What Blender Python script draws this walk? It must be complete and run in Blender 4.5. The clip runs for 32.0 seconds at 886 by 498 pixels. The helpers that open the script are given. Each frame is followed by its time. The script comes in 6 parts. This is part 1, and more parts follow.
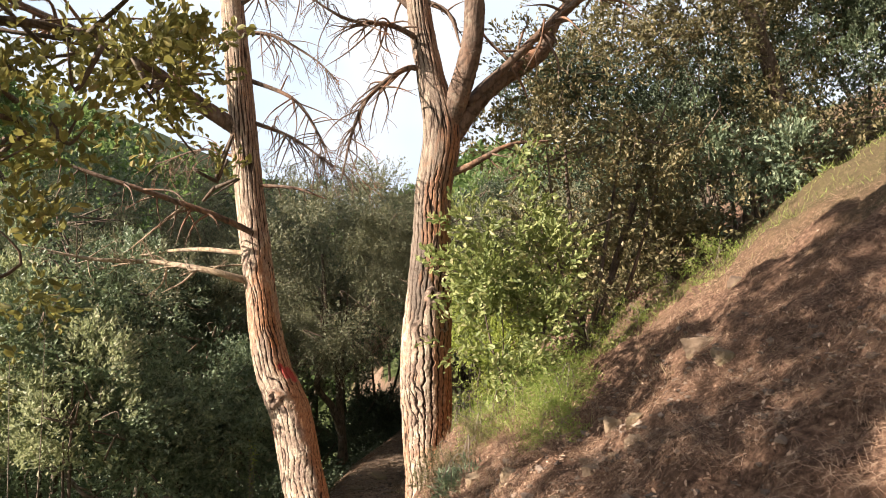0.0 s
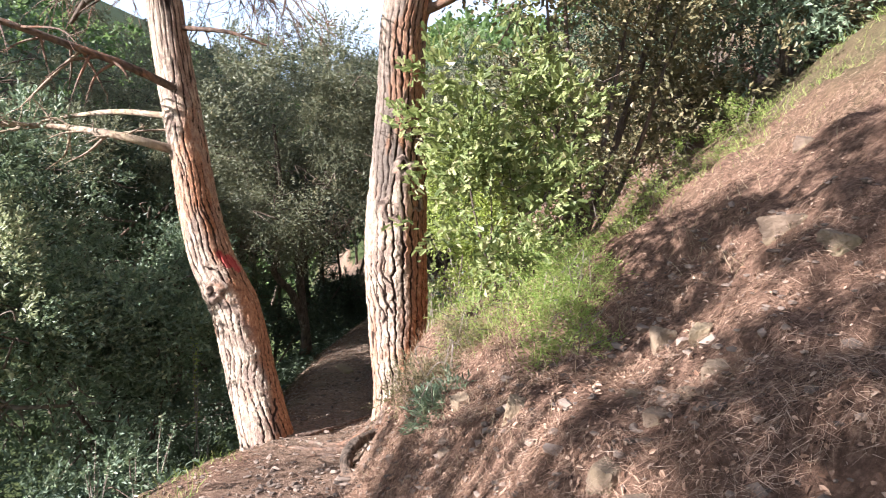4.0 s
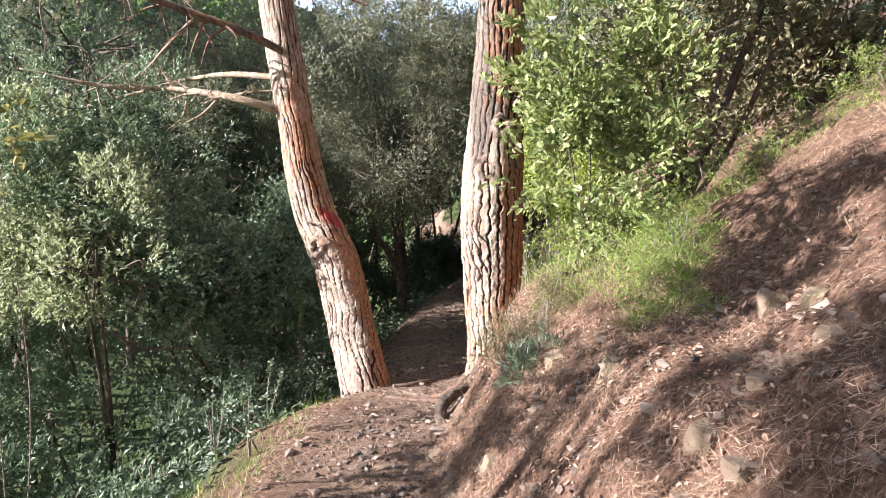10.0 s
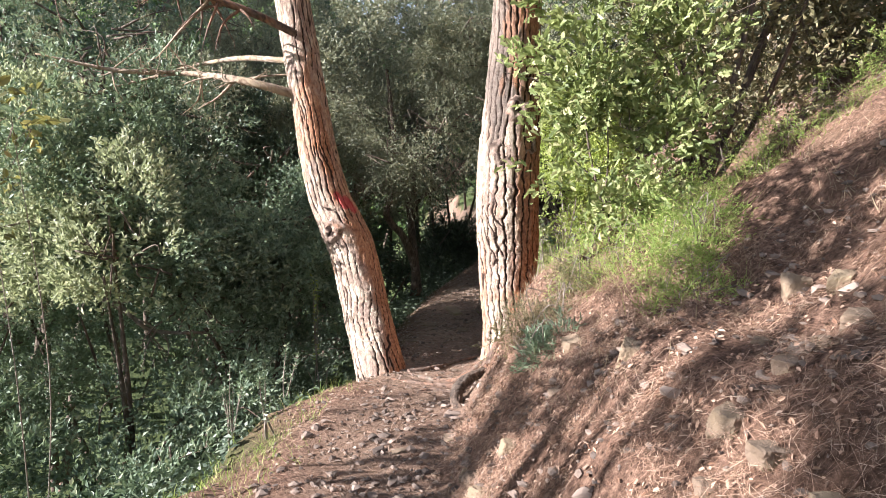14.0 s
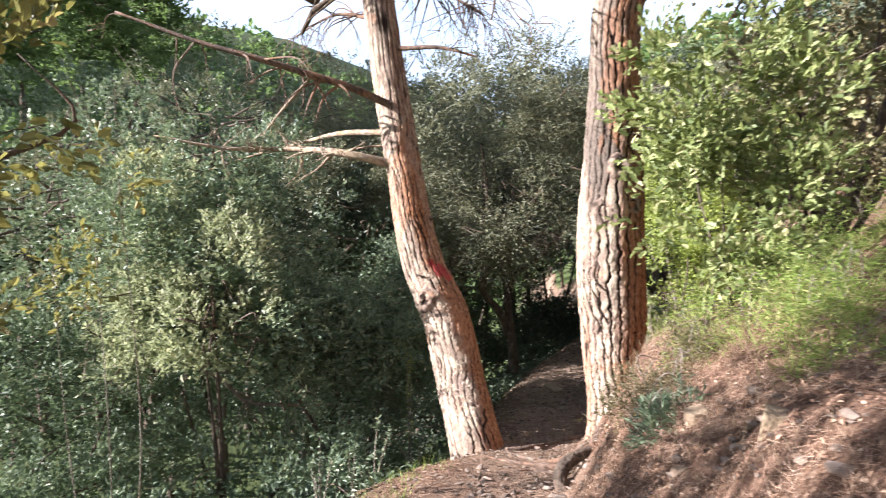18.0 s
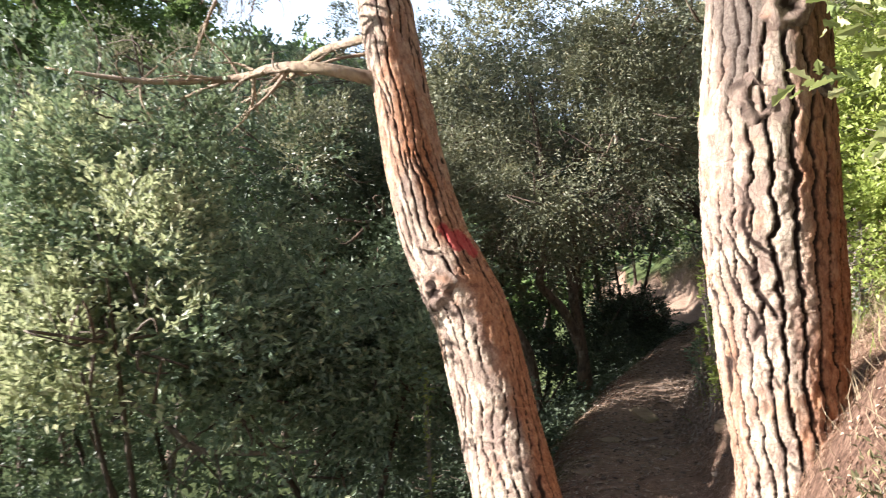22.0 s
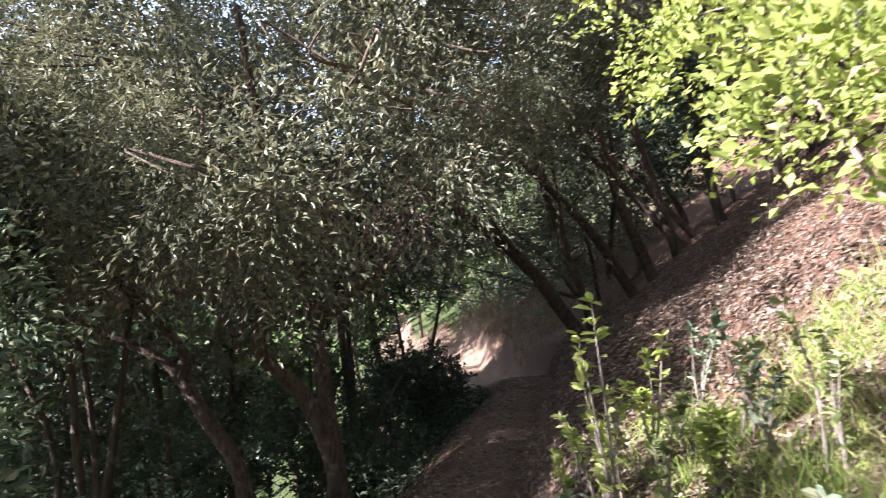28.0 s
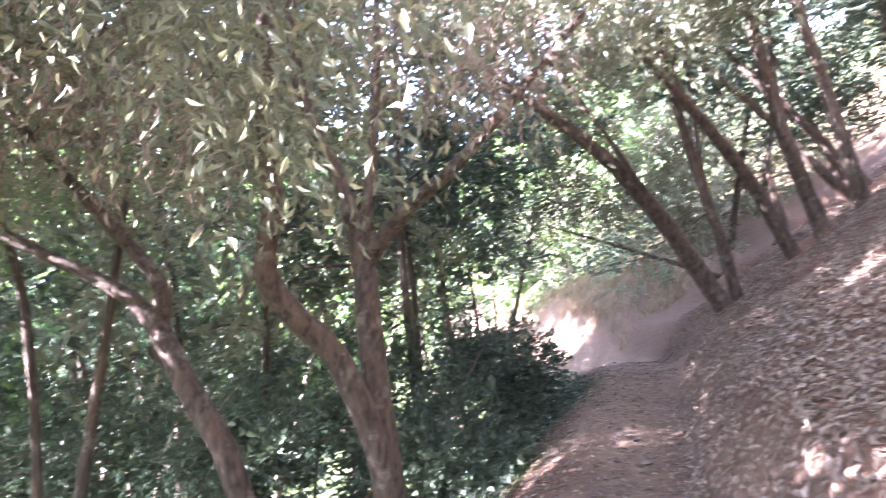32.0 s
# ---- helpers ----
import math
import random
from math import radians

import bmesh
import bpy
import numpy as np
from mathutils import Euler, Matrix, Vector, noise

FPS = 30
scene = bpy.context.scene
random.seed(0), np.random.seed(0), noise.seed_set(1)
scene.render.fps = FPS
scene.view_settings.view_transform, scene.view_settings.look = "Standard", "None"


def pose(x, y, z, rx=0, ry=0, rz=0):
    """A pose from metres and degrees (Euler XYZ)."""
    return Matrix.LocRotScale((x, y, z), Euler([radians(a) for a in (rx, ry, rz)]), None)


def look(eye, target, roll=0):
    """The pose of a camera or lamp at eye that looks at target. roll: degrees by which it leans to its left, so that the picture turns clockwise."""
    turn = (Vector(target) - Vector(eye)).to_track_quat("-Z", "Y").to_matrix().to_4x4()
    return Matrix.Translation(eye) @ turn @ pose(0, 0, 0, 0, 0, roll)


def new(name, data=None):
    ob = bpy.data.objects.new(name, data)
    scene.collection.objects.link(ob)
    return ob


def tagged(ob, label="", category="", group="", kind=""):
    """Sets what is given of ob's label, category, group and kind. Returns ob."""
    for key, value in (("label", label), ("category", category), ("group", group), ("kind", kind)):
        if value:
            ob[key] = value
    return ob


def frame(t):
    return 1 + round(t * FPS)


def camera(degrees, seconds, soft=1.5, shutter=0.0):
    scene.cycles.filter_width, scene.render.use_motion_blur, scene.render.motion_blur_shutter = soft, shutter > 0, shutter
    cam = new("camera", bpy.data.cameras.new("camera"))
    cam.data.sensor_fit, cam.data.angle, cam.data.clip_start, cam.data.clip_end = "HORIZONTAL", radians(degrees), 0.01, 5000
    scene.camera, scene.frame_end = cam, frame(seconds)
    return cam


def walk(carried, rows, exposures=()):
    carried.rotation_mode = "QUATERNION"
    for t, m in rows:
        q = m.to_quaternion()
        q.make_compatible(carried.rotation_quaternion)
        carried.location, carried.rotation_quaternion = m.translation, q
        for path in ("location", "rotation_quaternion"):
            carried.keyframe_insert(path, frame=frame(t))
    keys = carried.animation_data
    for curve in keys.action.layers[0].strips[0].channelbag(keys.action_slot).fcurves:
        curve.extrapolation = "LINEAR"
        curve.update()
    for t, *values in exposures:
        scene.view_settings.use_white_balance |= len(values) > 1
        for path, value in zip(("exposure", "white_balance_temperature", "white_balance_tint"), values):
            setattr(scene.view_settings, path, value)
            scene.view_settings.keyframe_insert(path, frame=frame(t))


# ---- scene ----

# ---- the camera and its walk: seconds, place, then degrees of turn to the left, of tilt upwards and of lean ----
PATH = [
    (0, -0.041, -1.138, 1.556, -4.31, 5.83, -0.01), (0.5, -0.144, -1.003, 1.547, -3.77, 6.66, 6.38), (1, -0.136, -0.972, 1.512, -0.36, 7.05, 13.45),
    (1.5, -0.035, -0.916, 1.453, -1.80, 5.92, 11.74), (2, 0.126, -0.721, 1.450, -4.63, 11.28, 5.41), (2.5, 0.197, -0.506, 1.440, -3.94, 9.86, 4.17),
    (3, 0.102, -0.215, 1.360, -11.70, -0.73, 2.74), (3.5, 0.017, -0.010, 1.486, -10.26, -4.09, -1.25), (4, -0.003, 0.028, 1.504, -7.22, -4.64, -0.15),
    (4.5, 0.000, 0.025, 1.527, -3.83, -4.08, -0.11), (6.5, -0.002, -0.001, 1.517, -1.12, -2.51, 0.13), (7, -0.007, -0.002, 1.514, -0.74, -2.63, 0.25),
    (7.5, -0.020, 0.002, 1.502, 0.20, -6.52, 0.03), (8, -0.012, 0.003, 1.493, 0.23, -7.80, 0.42), (8.5, -0.006, 0.001, 1.494, 0.14, -7.31, 0.33),
    (9, -0.000, 0.000, 1.500, 0.00, -7.00, 0.00), (9.5, -0.002, -0.000, 1.494, 0.20, -6.92, -0.03), (10, -0.020, 0.000, 1.488, 1.16, -8.07, -0.09),
    (10.5, -0.032, 0.012, 1.473, 2.24, -9.84, 0.21), (11, -0.033, 0.012, 1.476, 2.69, -10.14, -0.03), (11.5, -0.031, 0.013, 1.471, 2.54, -9.99, -0.09),
    (12, -0.029, 0.014, 1.476, 2.57, -9.82, -0.15), (12.5, -0.027, 0.017, 1.473, 2.44, -9.75, -0.21), (13, -0.037, 0.013, 1.476, 2.23, -9.84, 0.04),
    (13.5, -0.032, 0.023, 1.470, 2.43, -9.53, -0.05), (15.5, -0.034, 0.030, 1.469, 2.24, -8.53, -1.56), (16, -0.029, 0.033, 1.453, 4.39, -7.76, -1.28),
    (16.5, -0.038, 0.030, 1.444, 5.53, -7.27, -1.76), (17, -0.057, 0.015, 1.438, 4.98, -5.26, -1.78), (17.5, -0.046, 0.077, 1.392, 4.76, -6.55, -2.00),
    (18, -0.060, 0.235, 1.326, 10.81, -1.92, -1.58), (18.5, -0.084, 0.428, 1.268, 16.14, -3.06, -2.43), (19, -0.139, 0.690, 1.218, 11.18, -1.08, -3.26),
    (19.5, -0.157, 0.937, 1.177, 11.26, -3.34, -5.71), (20, -0.113, 1.228, 1.128, 18.43, -1.65, -3.74), (20.5, -0.128, 1.528, 1.085, 12.00, 1.40, -3.50),
    (21, -0.171, 1.822, 1.059, 12.28, -3.06, -4.21), (21.5, -0.213, 2.117, 1.010, 20.19, 1.40, -5.76), (22, -0.255, 2.410, 0.983, 16.40, -1.12, -4.01),
    (22.5, -0.309, 2.679, 0.967, 8.92, -0.57, -4.22), (23, -0.352, 2.970, 0.954, 5.04, -2.46, -5.76), (23.5, -0.350, 3.267, 0.949, 5.22, -1.17, -6.05),
    (24, -0.376, 3.521, 0.912, 2.61, -1.46, -4.34), (24.5, -0.424, 3.806, 0.893, -2.34, -2.27, -5.15), (25, -0.369, 4.087, 0.865, 2.58, -0.59, -6.04),
    (25.5, -0.328, 4.438, 0.921, -0.98, -0.61, -2.92), (27.5, -0.254, 5.646, 0.779, -6.63, 2.73, -3.12), (28, -0.250, 5.883, 0.743, -2.53, 2.21, -4.23),
    (28.5, -0.237, 6.087, 0.722, 4.32, 1.86, -4.35), (29, -0.311, 6.295, 0.685, 1.91, 5.48, -1.61), (29.5, -0.387, 6.470, 0.676, -3.03, 3.95, -3.73),
    (30, -0.420, 6.749, 0.522, 0.20, 6.43, -5.04), (30.5, -0.447, 7.018, 0.477, 2.03, 5.15, -2.61), (31, -0.480, 7.251, 0.383, -5.34, 3.18, -3.13),
    (31.5, -0.439, 7.512, 0.306, -5.77, 3.83, -3.06), (32, -0.444, 7.758, 0.304, 3.68, 1.98, -2.98),
]


def held(x, y, z, turn, tilt, lean):
    return pose(x, y, z, 90 + tilt, 0, turn) @ pose(0, 0, 0, 0, 0, lean)


cam = camera(69.15, 32.0, soft=0.8, shutter=0.3)
walk(cam, [(row[0], held(*row[1:])) for row in PATH],
     [(0, 1.55, 7000, 14), (1.5, 1.58, 7300, 15), (2.6, 1.45, 7600, 13), (3.2, 1.45, 7600, 13), (3.9, 2.0, 5750, 15), (18.0, 2.0, 5800, 15), (22.0, 2.1, 6000, 14), (23.5, 2.1, 6000, 12), (25.0, 1.5, 6300, 10), (27.0, 1.8, 6200, 10),
      (28.2, 2.7, 5600, 24), (29.0, 3.55, 5450, 28), (30.0, 3.95, 5300, 32), (31.0, 4.85, 5350, 30), (32.0, 5.28, 5350, 33)])

# ---- world and sun ----
SUN_FROM = Vector((-0.93, -0.27, 0.48)).normalized()
world = bpy.data.worlds.new("world")
scene.world = world
world.use_nodes = True
sky = world.node_tree.nodes.new("ShaderNodeTexSky")
sky.sky_type = "NISHITA"
sky.sun_disc = False
sky.dust_density = 1.0
sky.sun_elevation = math.asin(SUN_FROM.z)
sky.sun_rotation = math.atan2(SUN_FROM.x, SUN_FROM.y)
haze = world.node_tree.nodes.new("ShaderNodeHueSaturation")
haze.inputs["Saturation"].default_value = 0.4
world.node_tree.links.new(sky.outputs[0], haze.inputs["Color"])
world.node_tree.links.new(haze.outputs[0], world.node_tree.nodes["Background"].inputs[0])
world.node_tree.nodes["Background"].inputs[1].default_value = 0.05
sun = new("sun", bpy.data.lights.new("sun", "SUN"))
sun.data.energy = 5.0
sun.data.angle = radians(0.6)
sun.data.color = (1.0, 0.91, 0.79)
sun.matrix_world = look(SUN_FROM * 60, (0, 0, 0))

# ---- materials ----
def shader(name, rough=0.7):
    m = bpy.data.materials.new(name)
    m.use_nodes = True
    nt = m.node_tree
    b = nt.nodes["Principled BSDF"]
    b.inputs["Roughness"].default_value = rough
    b.inputs["Specular IOR Level"].default_value = 0.3
    return m, nt, b


def node(nt, kind, **values):
    n = nt.nodes.new(kind)
    for key, value in values.items():
        n.inputs[key.replace("_", " ")].default_value = value
    return n


def ramp(nt, source, stops):
    n = nt.nodes.new("ShaderNodeValToRGB")
    el = n.color_ramp.elements
    while len(el) < len(stops):
        el.new(0.5)
    for e, (at, colour) in zip(el, stops):
        e.position, e.color = at, (*colour, 1)
    nt.links.new(source, n.inputs[0])
    return n.outputs[0]


def mixed(nt, factor, a, b, how="MIX"):
    n = nt.nodes.new("ShaderNodeMix")
    n.data_type, n.blend_type = "RGBA", how
    for socket, value in ((n.inputs[0], factor), (n.inputs[6], a), (n.inputs[7], b)):
        if isinstance(value, bpy.types.NodeSocket):
            nt.links.new(value, socket)
        elif isinstance(value, (int, float)):
            socket.default_value = value
        else:
            socket.default_value = (*value, 1)
    return n.outputs[2]


def place(nt, scale=(1, 1, 1)):
    c = nt.nodes.new("ShaderNodeTexCoord")
    m = nt.nodes.new("ShaderNodeMapping")
    m.inputs["Scale"].default_value = scale
    nt.links.new(c.outputs["Object"], m.inputs[0])
    return m.outputs[0]


def noisy(nt, where, scale, detail=4.0, rough=0.6):
    n = node(nt, "ShaderNodeTexNoise", Scale=scale, Detail=detail, Roughness=rough)
    nt.links.new(where, n.inputs["Vector"])
    return n.outputs[0]


def bumped(nt, b, height, strength, distance):
    n = node(nt, "ShaderNodeBump", Strength=strength, Distance=distance)
    nt.links.new(height, n.inputs["Height"])
    nt.links.new(n.outputs[0], b.inputs["Normal"])


def attribute(nt, name):
    n = nt.nodes.new("ShaderNodeAttribute")
    n.attribute_name = name
    return n.outputs["Fac"]


def leaf_material(name, stops, through_colour, rough=0.48, thin=0.24, gloss=0.35):
    """Leaves: each its own tint, with light coming through."""
    m, nt, b = shader(name, rough)
    b.inputs["Specular IOR Level"].default_value = gloss
    geo = nt.nodes.new("ShaderNodeNewGeometry")
    tint = ramp(nt, geo.outputs["Random Per Island"], stops)
    w = place(nt)
    spots = noisy(nt, w, 1.3, 3)
    tint = mixed(nt, ramp(nt, spots, [(0.3, (0, 0, 0)), (0.75, (0.35, 0.35, 0.35))]), tint, through_colour)
    nt.links.new(tint, b.inputs["Base Color"])
    t = nt.nodes.new("ShaderNodeBsdfTranslucent")
    nt.links.new(mixed(nt, 0.5, tint, through_colour), t.inputs[0])
    mix = nt.nodes.new("ShaderNodeMixShader")
    mix.inputs[0].default_value = thin
    nt.links.new(b.outputs[0], mix.inputs[1])
    nt.links.new(t.outputs[0], mix.inputs[2])
    nt.links.new(mix.outputs[0], nt.nodes["Material Output"].inputs[0])
    return m


LEAF_GREY = leaf_material("grey_green_leaf", [(0.0, (0.095, 0.11, 0.08)), (0.5, (0.175, 0.19, 0.132)), (0.9, (0.265, 0.275, 0.185)), (1.0, (0.36, 0.30, 0.18))], (0.26, 0.26, 0.125), thin=0.25)
# Dark in itself on carob and ivy; on the woods' oaks shade put into colour.
LEAF_DARK = leaf_material("dark_and_shaded_leaf", [(0.0, (0.04, 0.06, 0.043)), (0.6, (0.072, 0.098, 0.066)), (1.0, (0.125, 0.155, 0.097))], (0.095, 0.135, 0.062), thin=0.15)
LEAF_BRIGHT = leaf_material("bright_oak_leaf", [(0.0, (0.075, 0.11, 0.04)), (0.4, (0.18, 0.225, 0.085)), (0.8, (0.34, 0.38, 0.165)), (1.0, (0.50, 0.46, 0.27))], (0.31, 0.36, 0.11), thin=0.38)
LEAF_BROWN = leaf_material("brownish_oak_leaf", [(0.0, (0.05, 0.055, 0.03)), (0.5, (0.14, 0.13, 0.07)), (0.85, (0.26, 0.225, 0.125)), (1.0, (0.36, 0.28, 0.17))], (0.25, 0.22, 0.09))
LEAF_MIX = leaf_material("mixed_leaf", [(0.0, (0.06, 0.09, 0.07)), (0.5, (0.155, 0.21, 0.15)), (0.9, (0.28, 0.34, 0.235)), (1.0, (0.37, 0.36, 0.24))], (0.26, 0.34, 0.15))
# Paler copy of the mixed leaf: sun on the crest put into the colour.
LEAF_SUNLIT = leaf_material("pale_sunlit_leaf", [(0.0, (0.08, 0.10, 0.06)), (0.4, (0.24, 0.28, 0.17)), (0.8, (0.45, 0.49, 0.33)), (1.0, (0.56, 0.52, 0.38))], (0.42, 0.45, 0.22), thin=0.4)
LEAF_FAR = leaf_material("far_foliage", [(0.0, (0.07, 0.115, 0.05)), (0.5, (0.115, 0.175, 0.075)), (1.0, (0.19, 0.235, 0.11))], (0.20, 0.30, 0.08), thin=0.42)
LEAF_YOUNG = leaf_material("young_shoot_leaf", [(0.0, (0.22, 0.29, 0.07)), (0.7, (0.35, 0.42, 0.12)), (1.0, (0.47, 0.48, 0.20))], (0.42, 0.48, 0.10), thin=0.45)
LEAF_BRONZE = leaf_material("bronze_oak_leaf", [(0.0, (0.07, 0.075, 0.03)), (0.5, (0.17, 0.17, 0.06)), (0.85, (0.30, 0.29, 0.10)), (1.0, (0.40, 0.30, 0.15))], (0.32, 0.30, 0.08), thin=0.35)
LEAF_DRY = leaf_material("dry_leaf", [(0.0, (0.10, 0.077, 0.062)), (0.5, (0.215, 0.17, 0.14)), (0.85, (0.32, 0.265, 0.22)), (1.0, (0.42, 0.36, 0.30))], (0.26, 0.19, 0.13), rough=0.8, thin=0.15, gloss=0.15)
GRASS = leaf_material("grass_blade", [(0.0, (0.12, 0.19, 0.04)), (0.5, (0.22, 0.32, 0.07)), (0.8, (0.36, 0.40, 0.13)), (1.0, (0.47, 0.40, 0.20))], (0.30, 0.40, 0.07), rough=0.6)
STRAW = leaf_material("dry_grass", [(0.0, (0.17, 0.125, 0.08)), (0.6, (0.32, 0.25, 0.165)), (1.0, (0.46, 0.38, 0.27))], (0.34, 0.26, 0.15), rough=0.8, thin=0.2, gloss=0.15)
NEEDLE = leaf_material("fallen_pine_needle", [(0.0, (0.055, 0.030, 0.020)), (0.4, (0.17, 0.095, 0.062)), (0.75, (0.38, 0.25, 0.175)), (1.0, (0.54, 0.41, 0.31))], (0.26, 0.15, 0.09), rough=0.55, thin=0.06, gloss=0.3)


def bark_material(name, plate, plate2, furrow, red, scale=14.0):
    m, nt, b = shader(name, 0.85)
    b.inputs["Specular IOR Level"].default_value = 0.2
    w = place(nt)
    stretched = place(nt, (1, 1, 0.25))
    base = mixed(nt, ramp(nt, noisy(nt, stretched, scale, 5), [(0.35, (0, 0, 0)), (0.65, (1, 1, 1))]), plate, plate2)
    base = mixed(nt, ramp(nt, noisy(nt, stretched, 3.2, 3), [(0.5, (0, 0, 0)), (0.68, (0.7, 0.7, 0.7))]), base, red)
    fine = noisy(nt, stretched, 42, 6, 0.7)
    base = mixed(nt, ramp(nt, fine, [(0.36, (0.75, 0.75, 0.75)), (0.52, (0, 0, 0))]), base, plate2)
    base = mixed(nt, ramp(nt, noisy(nt, place(nt, (1, 1, 0.12)), 24, 5, 0.7), [(0.34, (0.8, 0.8, 0.8)), (0.45, (0, 0, 0))]), base, furrow)
    base = mixed(nt, ramp(nt, noisy(nt, w, 9, 6, 0.7), [(0.56, (0, 0, 0)), (0.64, (0.5, 0.5, 0.5))]), base, (0.27, 0.25, 0.20))
    base = mixed(nt, attribute(nt, "ruddy"), base, red)
    deep = ramp(nt, attribute(nt, "furrow"), [(0.3, (0, 0, 0)), (0.9, (0.7, 0.7, 0.7))])
    base = mixed(nt, deep, base, furrow)
    base = mixed(nt, attribute(nt, "paint"), base, (0.55, 0.035, 0.05))
    nt.links.new(base, b.inputs["Base Color"])
    bumped(nt, b, noisy(nt, stretched, 38, 8, 0.7), 1.0, 0.02)
    return m




def pine_bark_material(name):
    """Long plates parted by dark cracks, flaking in layers."""
    m, nt, b = shader(name, 0.88)
    b.inputs["Specular IOR Level"].default_value = 0.15
    w = place(nt)
    fine = noisy(nt, w, 70, 10, 0.8)
    plate = ramp(nt, attribute(nt, "layer"), [(0.1, (0.37, 0.28, 0.23)), (0.45, (0.52, 0.42, 0.325)), (0.95, (0.64, 0.55, 0.435))])
    plate = mixed(nt, ramp(nt, noisy(nt, w, 7, 5, 0.7), [(0.42, (0, 0, 0)), (0.62, (0.65, 0.65, 0.65))]), plate, (0.37, 0.29, 0.225))
    plate = mixed(nt, ramp(nt, fine, [(0.36, (0.7, 0.7, 0.7)), (0.46, (0, 0, 0))]), plate, (0.22, 0.15, 0.115))
    plate = mixed(nt, ramp(nt, noisy(nt, place(nt, (1, 1, 0.4)), 24, 6, 0.7), [(0.40, (0.8, 0.8, 0.8)), (0.5, (0, 0, 0))]), plate, (0.23, 0.165, 0.135))
    scale_ = node(nt, "ShaderNodeTexVoronoi", Scale=60.0)
    scale_.feature = "DISTANCE_TO_EDGE"
    nt.links.new(place(nt, (1, 1, 0.5)), scale_.inputs["Vector"])
    plate = mixed(nt, ramp(nt, scale_.outputs["Distance"], [(0.0, (0.3, 0.3, 0.3)), (0.05, (0, 0, 0))]), plate, (0.16, 0.105, 0.08))
    plate = mixed(nt, ramp(nt, attribute(nt, "flake"), [(0.3, (0, 0, 0)), (1.0, (0.5, 0.5, 0.5))]), plate, (0.16, 0.10, 0.075))
    speck = noisy(nt, place(nt, (1, 1, 0.45)), 48, 9, 0.72)
    plate = mixed(nt, ramp(nt, speck, [(0.38, (0.6, 0.6, 0.6)), (0.45, (0, 0, 0))]), plate, (0.24, 0.16, 0.12))
    plate = mixed(nt, ramp(nt, speck, [(0.57, (0, 0, 0)), (0.64, (0.6, 0.6, 0.6))]), plate, (0.63, 0.54, 0.42))
    plate = mixed(nt, ramp(nt, noisy(nt, w, 5, 5, 0.65), [(0.56, (0, 0, 0)), (0.66, (0.6, 0.6, 0.6))]), plate, (0.46, 0.25, 0.15))
    bent = nt.nodes.new("ShaderNodeTexNoise")
    bent.inputs["Scale"].default_value, bent.inputs["Detail"].default_value = 14.0, 6.0
    nt.links.new(w, bent.inputs["Vector"])
    pushed = nt.nodes.new("ShaderNodeVectorMath")
    pushed.operation = "MULTIPLY_ADD"
    pushed.inputs[1].default_value = (0.07, 0.07, 0.10)
    nt.links.new(bent.outputs["Color"], pushed.inputs[0])
    nt.links.new(w, pushed.inputs[2])
    squeezed = nt.nodes.new("ShaderNodeMapping")
    squeezed.inputs["Scale"].default_value = (1, 1, 0.28)
    nt.links.new(pushed.outputs[0], squeezed.inputs[0])
    edges = node(nt, "ShaderNodeTexVoronoi", Scale=26.0)
    edges.feature = "DISTANCE_TO_EDGE"
    nt.links.new(squeezed.outputs[0], edges.inputs["Vector"])
    lines = ramp(nt, edges.outputs["Distance"], [(0.0, (0.5, 0.5, 0.5)), (0.02, (0.2, 0.2, 0.2)), (0.05, (0, 0, 0))])
    plate = mixed(nt, attribute(nt, "weathered"), plate, ramp(nt, fine, [(0.35, (0.09, 0.068, 0.055)), (0.6, (0.20, 0.165, 0.14))]))
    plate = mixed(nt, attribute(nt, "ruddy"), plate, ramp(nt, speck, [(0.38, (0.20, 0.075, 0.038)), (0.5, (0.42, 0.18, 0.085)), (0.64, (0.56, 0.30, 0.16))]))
    plate = mixed(nt, lines, plate, (0.10, 0.062, 0.045))
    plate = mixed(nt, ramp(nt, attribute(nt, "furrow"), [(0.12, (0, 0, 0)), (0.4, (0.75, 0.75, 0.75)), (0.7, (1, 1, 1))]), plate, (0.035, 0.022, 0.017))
    plate = mixed(nt, attribute(nt, "paint"), plate, (0.50, 0.035, 0.05))
    nt.links.new(plate, b.inputs["Base Color"])
    bumped(nt, b, mixed(nt, mixed(nt, 0.6, lines, (0, 0, 0)), mixed(nt, 0.5, fine, speck), (0, 0, 0)), 1.0, 0.022)
    return m


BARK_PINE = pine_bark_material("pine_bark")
BARK_UPPER = bark_material("upper_pine_bark", (0.22, 0.155, 0.12), (0.13, 0.09, 0.07), (0.05, 0.035, 0.028), (0.36, 0.17, 0.09), 20)
BARK_OAK = bark_material("oak_bark", (0.16, 0.122, 0.095), (0.085, 0.066, 0.052), (0.035, 0.027, 0.023), (0.17, 0.105, 0.072), 38)
BARK_DEAD = bark_material("dead_branch_wood", (0.42, 0.34, 0.26), (0.30, 0.22, 0.16), (0.14, 0.09, 0.06), (0.45, 0.36, 0.20), 26)
BARK_TWIG = bark_material("grey_twig", (0.34, 0.30, 0.26), (0.22, 0.18, 0.15), (0.10, 0.08, 0.06), (0.28, 0.18, 0.12), 26)

